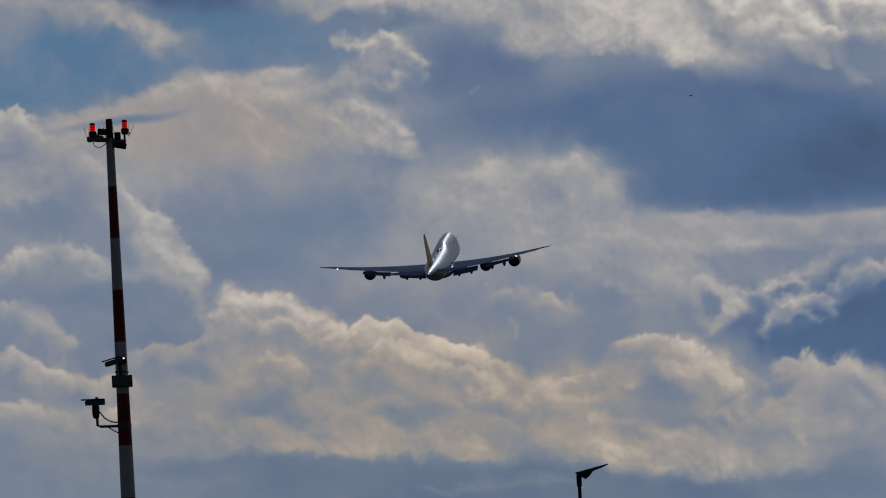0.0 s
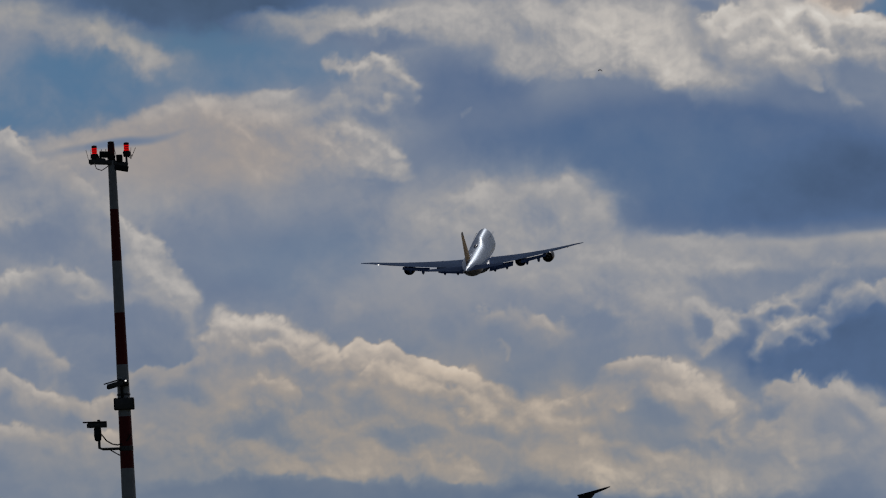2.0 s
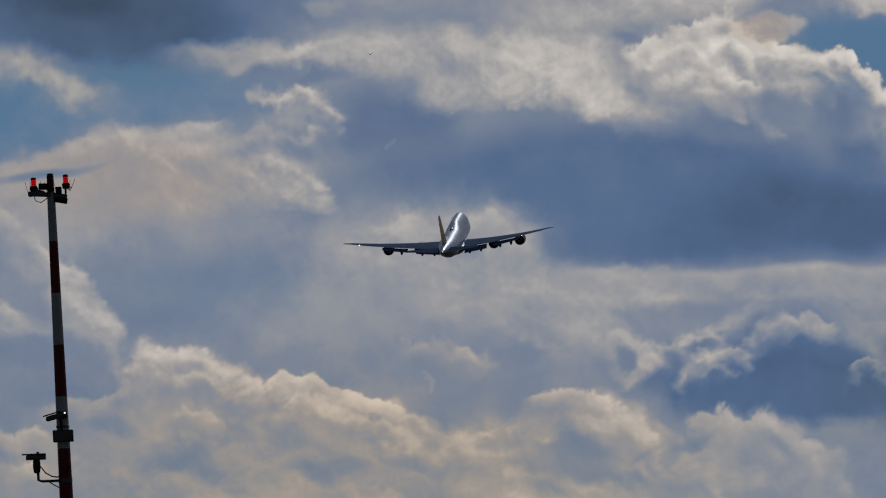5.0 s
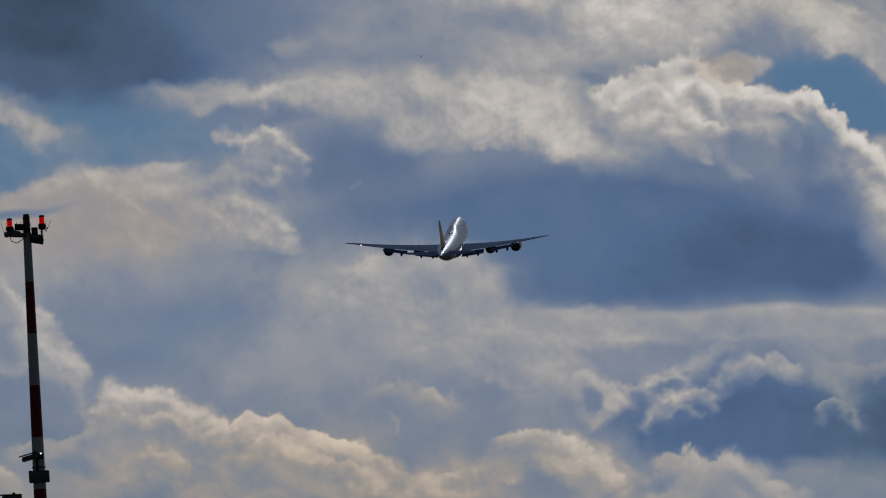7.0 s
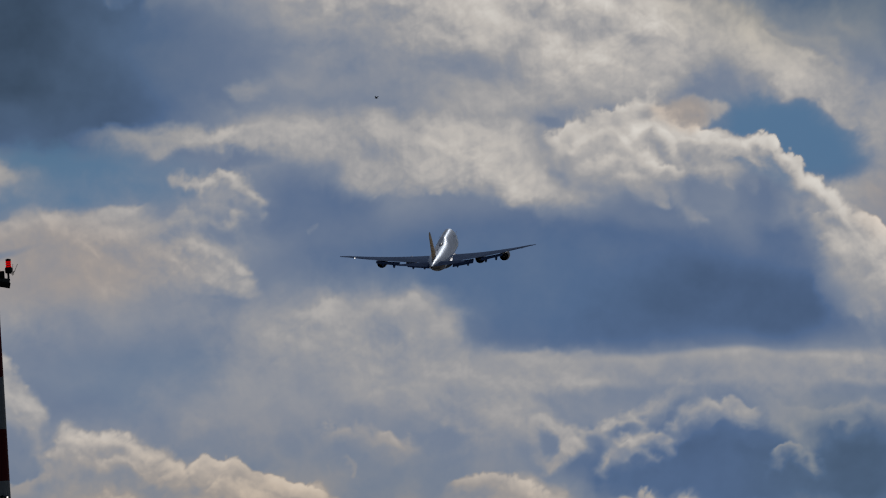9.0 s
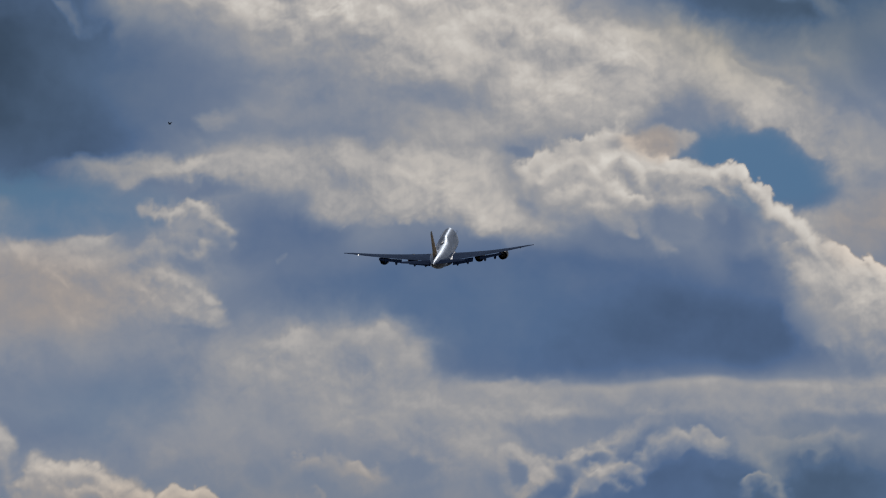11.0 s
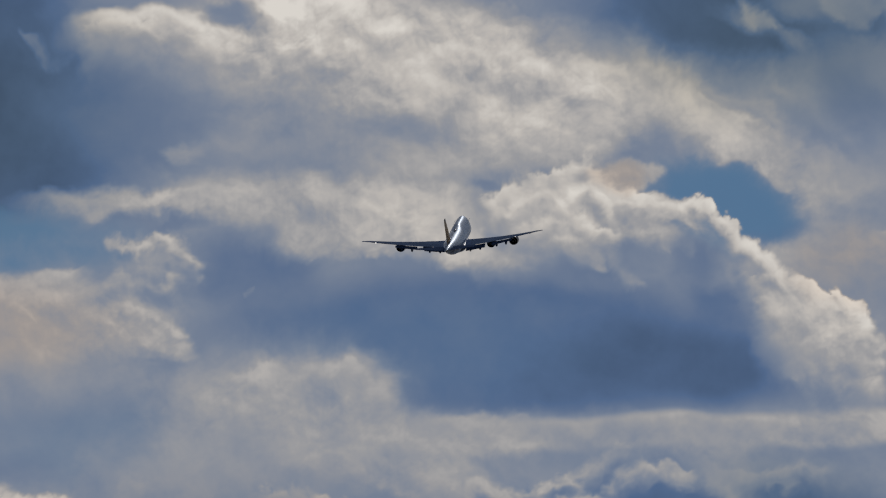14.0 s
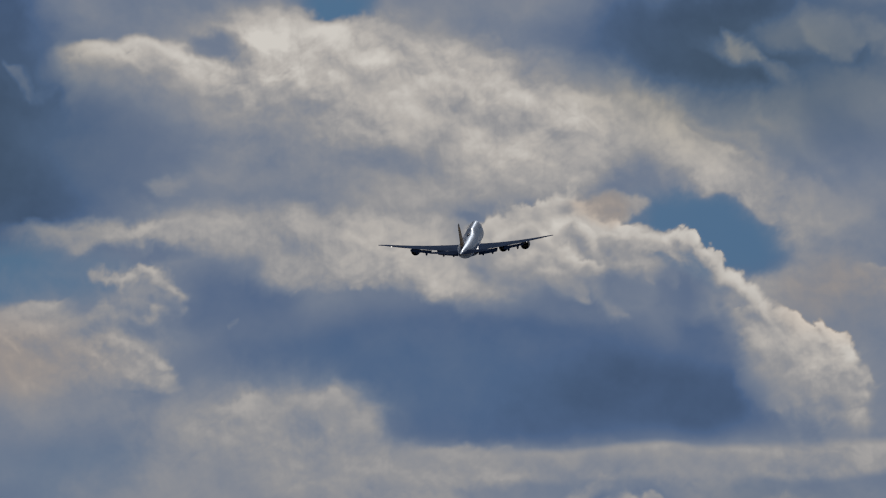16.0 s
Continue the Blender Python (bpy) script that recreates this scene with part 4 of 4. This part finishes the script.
    part("fin_root_fillet", loft([[(x, y, z) for x, z in ((-w, 2.6), (w, 2.6), (0.06, h), (-0.06, h))] for y, w, h in ((-14, 0.1, 3.5), (-19, 0.35, 3.9), (-23, 0.5, 5.0), (-26, 0.4, 5.0))]), WHITE_SKIN, plane)
    part("exhaust_pipe", lathe([(0.34, -36.6), (0.32, -37.4), (0.24, -37.42), (0.22, -36.9)], 16, "y", (0, 0, 1.8), caps=False), HOT_METAL, plane, "bare metal tail exhaust")
    return plane


airliner = build_airliner()

# ---- banded mast with warning lights and cameras ----
MAST_AT = (-7.718, 222.75, 0.0)
MAST_TOP = 14.62     # height of the light platform
BAND = 1.0


def build_mast():
    mast = new("light_mast")
    mast.location = MAST_AT
    tagged(mast, "slender red and white banded steel mast with warning lights", "mast")
    rad = lambda z: 0.077 + (MAST_TOP - z) * 0.0094
    # bands start below the platform: 0.86 m of white, then red and white in turn
    cuts = [MAST_TOP + 0.08, MAST_TOP - 0.87]
    while cuts[-1] > 1.2:
        cuts.append(cuts[-1] - BAND)
    cuts.append(0.0)
    for i, (a, b) in enumerate(zip(cuts, cuts[1:])):
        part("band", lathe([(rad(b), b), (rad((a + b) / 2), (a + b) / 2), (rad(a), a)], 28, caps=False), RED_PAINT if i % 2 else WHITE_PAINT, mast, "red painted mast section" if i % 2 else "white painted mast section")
    part("base_plate", block((0.7, 0.7, 0.05), (0, 0, 0.025), 0.01), STEEL, mast)
    for k in range(4):
        part("anchor_bolt", lathe([(0.03, 0.05), (0.03, 0.11), (0.015, 0.12)], 8, at=(0.27 * (-1) ** k, 0.27 * (-1) ** (k // 2), 0)), STEEL, mast)
    T = MAST_TOP
    # platform: two crossed brackets
    arm = tube([(-0.42, -0.05, T + 0.03), (-0.2, 0, T + 0.06), (0.25, 0.05, T - 0.03)], 0.035, 8)
    block((0.44, 0.2, 0.085), (-0.22, 0.0, T + 0.045), 0.012, (0, 5, 0), arm)
    block((0.24, 0.16, 0.07), (-0.24, 0.0, T + 0.10), 0.012, (0, 14, 0), arm)
    block((0.34, 0.14, 0.09), (0.14, 0.0, T + 0.0), 0.012, (0, 10, 0), arm)
    block((0.12, 0.12, 0.10), (-0.30, 0.0, T + 0.12), 0.01, (0, 0, 0), arm)
    part("platform", arm, GREY_CASE, mast, "dark steel light platform")
    part("gear_box", block((0.18, 0.16, 0.12), (-0.14, -0.02, T + 0.19), 0.012, (0, 4, 0)), BLACK, mast, "black gear box")
    part("gear_box", block((0.12, 0.16, 0.14), (0.15, -0.02, T + 0.10), 0.012), BLACK, mast, "black gear box")
    part("ballast_box", block((0.26, 0.18, 0.11), (0.18, 0.02, T - 0.085), 0.012, (0, 12, 0)), BLACK, mast, "black ballast box under the platform")
    # three lamps, the outer two lit
    for x, z0, lit in ((-0.325, T + 0.09, True), (0.0, T + 0.06, False), (0.295, T + 0.12, True)):
        lamp = part("warning_lamp", lathe([(0.05, z0), (0.068, z0 + 0.02), (0.075, z0 + 0.09), (0.06, z0 + 0.12)], 20, at=(x, -0.02, 0)), BLACK, mast, "red obstruction lamp on a black base")
        h0 = z0 + 0.12
        if lit:
            for k in range(3):
                zz = h0 + 0.042 * k
                part("lens", lathe([(0.048, zz), (0.054, zz + 0.005), (0.054, zz + 0.022), (0.048, zz + 0.027)], 20, at=(x, -0.02, 0)), RED_GLOW, lamp, "glowing red lens ring")
            part("lens_core", lathe([(0.047, h0), (0.047, h0 + 0.115), (0.054, h0 + 0.12), (0.05, h0 + 0.155), (0.02, h0 + 0.165)], 20, at=(x, -0.02, 0)), DARK_RED, lamp)
        else:
            part("lens", lathe([(0.066, h0), (0.068, h0 + 0.2), (0.055, h0 + 0.235)], 20, at=(x, -0.02, 0)), DARK_RED, lamp, "unlit dark red lens")
            part("cap", lathe([(0.07, h0 + 0.235), (0.06, h0 + 0.25), (0.02, h0 + 0.26)], 20, at=(x, -0.02, 0)), BLACK, lamp)
    part("lamp_stalk", tube([(0.285, 0, T - 0.05), (0.285, -0.01, T + 0.15)], 0.022), STEEL, mast)
    for x, lean in ((-0.44, -0.05), (-0.41, 0.02), (-0.25, -0.06), (-0.21, 0.02), (-0.17, 0.07), (-0.09, 0.05), (0.10, -0.04), (0.36, 0.02), (0.37, 0.10)):
        part("spike", tube([(x, 0.04, T + 0.08), (x + lean, 0.04, T + 0.30)], 0.0045, 6), STEEL, mast, "thin steel bird spike")
    part("cable", tube([(-0.34, -0.05, T + 0.05), (-0.30, -0.09, T - 0.08), (-0.20, -0.1, T - 0.12), (-0.1, -0.08, T - 0.06), (-0.05, -0.06, T - 0.01)], 0.009, 6), BLACK, mast, "black looped cable")
    part("cable", tube([(0.30, -0.03, T + 0.13), (0.36, -0.06, T + 0.1), (0.40, -0.04, T + 0.16)], 0.008, 6), BLACK, mast, "black looped cable")
    # upper camera, clamped to the pole
    zc = T - 4.235
    up = part("upper_camera", block((0.30, 0.10, 0.10), (-0.15, -0.22, zc - 0.03), 0.012, (0, -14, 0)), GREY_CASE, mast, "grey weatherproof camera housing")
    part("sun_shield", block((0.36, 0.13, 0.02), (-0.19, -0.22, zc + 0.035), 0.006, (0, -14, 0)), CASE_DARK, up)
    part("lens_window", lathe([(0.03, -0.01), (0.034, 0), (0.03, 0.012)], 14, "x", (-0.30, -0.22, zc - 0.07)), DARK_GLASS, up)
    part("clamp", block((0.18, 0.26, 0.12), (0.02, -0.1, zc + 0.0), 0.015), CASE_DARK, mast)
    part("clamp_stem", tube([(-0.03, -0.14, zc), (-0.02, -0.12, zc - 0.32)], 0.03), CASE_DARK, mast)
    # glowing bead added in place of a bright glint on the clamp
    part("glint_bead", lathe([(0.008, -0.02), (0.016, 0), (0.008, 0.02)], 12, "y", (0.06, -0.24, zc + 0.04)), WHITE_GLOW, mast, "small glowing white bead for a glint")
    # junction box round the pole
    zb = T - 4.63
    box = part("junction_box", block((0.39, 0.30, 0.23), (0.0, -0.03, zb), 0.015), CASE_DARK, mast, "dark steel junction box")
    part("box_lid", block((0.35, 0.012, 0.21), (0.0, -0.186, zb), 0.004), GREY_CASE, box)
    part("strap", lathe([(0.125, zb + 0.16), (0.13, zb + 0.165), (0.13, zb + 0.195), (0.125, zb + 0.2)], 24), STEEL, mast)
    # lower camera on its swan-neck arm
    zl = T - 5.015
    low = part("lower_camera", block((0.37, 0.13, 0.10), (-0.535, -0.08, zl), 0.014, (0, 1, 0)), GREY_CASE, mast, "grey weatherproof camera housing")
    part("sun_shield", block((0.46, 0.16, 0.025), (-0.580, -0.08, zl + 0.06), 0.006, (0, 1, 0)), CASE_DARK, low)
    part("lens_window", lathe([(0.04, -0.01), (0.045, 0), (0.04, 0.012)], 14, "x", (-0.725, -0.08, zl - 0.005)), DARK_GLASS, low)
    part("shield_knob", lathe([(0.03, zl + 0.07), (0.03, zl + 0.1), (0.01, zl + 0.105)], 10, at=(-0.505, -0.08, 0)), CASE_DARK, low)
    part("pan_tilt_head", lathe([(0.05, zl - 0.03), (0.07, zl - 0.07), (0.075, zl - 0.2), (0.06, zl - 0.29), (0.035, zl - 0.31)], 18, at=(-0.535, -0.08, 0)), CASE_DARK, mast, "dark pan and tilt head")
    part("swan_neck", tube([(-0.515, -0.08, zl - 0.29), (-0.515, -0.08, zl - 0.44), (-0.45, -0.07, zl - 0.465), (-0.2, -0.03, zl - 0.47), (-0.09, 0, zl - 0.47)], 0.028, 10), STEEL, mast, "bent steel camera arm")
    part("cable", tube([(-0.465, -0.09, zl - 0.18), (-0.37, -0.1, zl - 0.31), (-0.26, -0.09, zl - 0.38), (-0.16, -0.08, zl - 0.40), (-0.05, -0.1, zl - 0.38), (0.05, -0.13, zl - 0.30), (0.1, -0.11, zl - 0.2)], 0.014, 8), BLACK, mast, "black looped cable")
    part("brace", tube([(-0.32, -0.05, zl - 0.48), (-0.2, -0.05, zl - 0.56), (-0.09, -0.02, zl - 0.62)], 0.012, 8), STEEL, mast)
    part("strap", lathe([(0.13, zl - 0.52), (0.134, zl - 0.515), (0.134, zl - 0.43), (0.13, zl - 0.425)], 24), STEEL, mast)
    return mast


build_mast()

# ---- street lamp behind the mast ----
LAMP_AT = (1.04, 241.0, 0.0)


def build_street_lamp():
    lamp = new("street_lamp")
    lamp.location = LAMP_AT
    tagged(lamp, "dark anthracite street lamp with a flat tilted head", "street lamp")
    H = 8.26
    part("pole", lathe([(0.075, 0), (0.07, 2.0), (0.045, 4), (0.037, H - 0.1)], 20), CASE_DARK, lamp)
    part("base_collar", lathe([(0.11, 0), (0.11, 0.06), (0.08, 0.1)], 20), CASE_DARK, lamp)
    part("sleeve", lathe([(0.045, H - 0.28), (0.056, H - 0.26), (0.056, H - 0.05), (0.045, H - 0.02)], 20), CASE_DARK, lamp)
    prof = ((-0.07, 0.0, 0.02), (0.05, -0.08, 0.04), (0.14, -0.13, 0.06), (0.21, -0.08, 0.075), (0.30, 0.03, 0.095), (0.48, 0.10, 0.135), (0.62, 0.15, 0.165))
    rings = []
    for x, lo, hi in prof:
        w = 0.06 + 0.1 * min(1, max(0, x + 0.07) / 0.3)
        rings.append([(x, -w, H + lo), (x, w, H + lo), (x, w * 0.8, H + hi), (x, -w * 0.8, H + hi)])
    head = part("lamp_head", loft(rings), CASE_DARK, lamp, "flat dark luminaire head, tilted up")
    part("diffuser", block((0.26, 0.2, 0.012), (0.44, 0, H + 0.084), 0.003, (0, -20, 0)), GREY_CASE, head, "unlit grey diffuser")


build_street_lamp()

# ---- bird ----


def build_bird():
    bird = new("bird")
    tagged(bird, "small dark bird flying across the clouds", "bird")
    part("body", loft([[(r * math.cos(a), y, r * 0.9 * math.sin(a)) for a in [math.tau * i / 10 for i in range(10)]] for y, r in ((0.24, 0.01), (0.2, 0.035), (0.14, 0.05), (0.05, 0.075), (-0.08, 0.065), (-0.16, 0.03), (-0.2, 0.015))]), FEATHER, bird)
    part("tail", loft([[(-w, y, 0.004), (w, y, 0.004), (w, y, -0.004), (-w, y, -0.004)] for y, w in ((-0.16, 0.03), (-0.34, 0.07))]), FEATHER, bird)
    wings = []
    for side in (1, -1):
        rings = [[(side * x, le, z + 0.008), (side * x, (le + te) / 2, z + 0.014), (side * x, te, z), (side * x, (le + te) / 2, z - 0.006)] for x, le, te, z in ((0.0, 0.1, -0.08, 0), (0.12, 0.14, -0.09, 0.015), (0.25, 0.13, -0.08, 0.02), (0.40, 0.02, -0.08, 0.01), (0.48, -0.08, -0.1, 0))]
        w = part("wing", loft(rings), FEATHER, bird)
        w.location = (side * 0.05, 0, 0.02)
        wings.append((w, side))
    return bird, wings


bird, bird_wings = build_bird()

# ---- what moves ----
FLIGHT = [   # seconds, place, tilt
    (0, -22.11, 3316.83, 154.45, 10.86, -2.10, -5.77), (0.5, -19.05, 3350.06, 158.13, 11.00, -2.30, -5.84),
    (1, -16.80, 3383.30, 161.58, 11.13, -2.57, -5.85), (1.5, -14.39, 3416.55, 164.78, 11.28, -2.40, -5.82),
    (2, -12.22, 3449.80, 168.03, 11.45, -2.06, -5.77), (2.5, -9.88, 3483.01, 171.87, 11.59, -1.72, -5.72),
    (3, -8.18, 3516.20, 176.07, 11.59, -1.60, -5.71), (3.5, -6.05, 3549.39, 180.19, 11.59, -1.66, -5.77),
    (4, -4.36, 3582.55, 184.72, 11.60, -1.55, -5.80), (4.5, -2.40, 3615.73, 188.72, 11.66, -1.53, -5.90),
    (7, 7.27, 3781.48, 211.39, 11.90, 1.13, -5.62), (7.5, 10.02, 3814.60, 216.25, 12.00, 0.71, -5.72),
    (8, 11.82, 3847.76, 220.53, 12.04, 0.11, -5.90), (8.5, 13.97, 3880.88, 225.20, 12.06, -0.16, -6.00),
    (9, 16.24, 3914.03, 229.47, 12.10, -0.16, -6.06), (11.5, 27.13, 4079.62, 252.62, 12.28, 0.92, -5.97),
    (12, 29.40, 4112.71, 257.49, 12.31, 0.87, -5.98), (12.5, 31.43, 4145.81, 262.29, 12.34, 0.76, -6.01),
    (13, 33.42, 4178.90, 267.27, 12.37, 0.48, -6.07), (13.5, 35.50, 4211.99, 272.01, 12.39, 0.09, -6.18),
    (14, 38.26, 4245.10, 276.49, 12.41, -0.21, -6.30), (14.5, 40.17, 4278.19, 281.19, 12.44, -0.42, -6.36),
    (15, 42.71, 4311.27, 285.97, 12.49, -0.25, -6.33), (15.5, 44.97, 4344.37, 290.59, 12.52, -0.08, -6.30),
    (16, 47.17, 4377.46, 295.12, 12.56, 0.11, -6.28),
]
BIRD_FLIGHT = [
    (0, 23.56, 1497.00, 90.53), (0.5, 22.31, 1497.00, 91.99), (1.5, 16.14, 1497.00, 95.10), (2.5, 6.86, 1497.00, 99.56),
    (3, 1.32, 1497.00, 100.88), (3.5, -3.24, 1497.00, 101.34), (4.5, -10.40, 1497.00, 103.47), (7, 0.25, 1497.00, 109.15),
    (8, 2.86, 1497.00, 110.78), (8.5, 1.57, 1497.00, 110.78), (9, -1.20, 1497.00, 109.57), (11.5, -31.96, 1497.00, 112.59),
    (12.5, -42.62, 1497.00, 116.82), (13, -45.80, 1497.00, 119.53), (14, -50.36, 1497.00, 121.38), (16, -67.65, 1497.00, 127.15),
]
DRIFT = 0.02524      # degrees a second by which the clouds drift


def motions():
    walk(airliner, [(t, pose(x, y, z, a, b, c)) for t, x, y, z, a, b, c in FLIGHT])
    walk(backdrop, [(t, eye_pose(3.3, 0.0) @ pose(0, 0, 0, 0, DRIFT * (t - 8) + 0.028, 0)) for t in (0.0, 4.0, 8.0, 12.0, 16.0)])
    rows = []
    for i, (t, x, y, z) in enumerate(BIRD_FLIGHT):
        a, b = BIRD_FLIGHT[max(i - 1, 0)], BIRD_FLIGHT[min(i + 1, len(BIRD_FLIGHT) - 1)]
        rows.append((t, pose(x, y, z, 8, 0, 60 if b[1] < a[1] else 10)))
    walk(bird, rows)
    for w, side in bird_wings:
        walk(w, [(0.2 * k, pose(side * 0.05, 0, 0.02, 0, -side * (32 if k % 2 else -22), 0)) for k in range(81)])


motions()
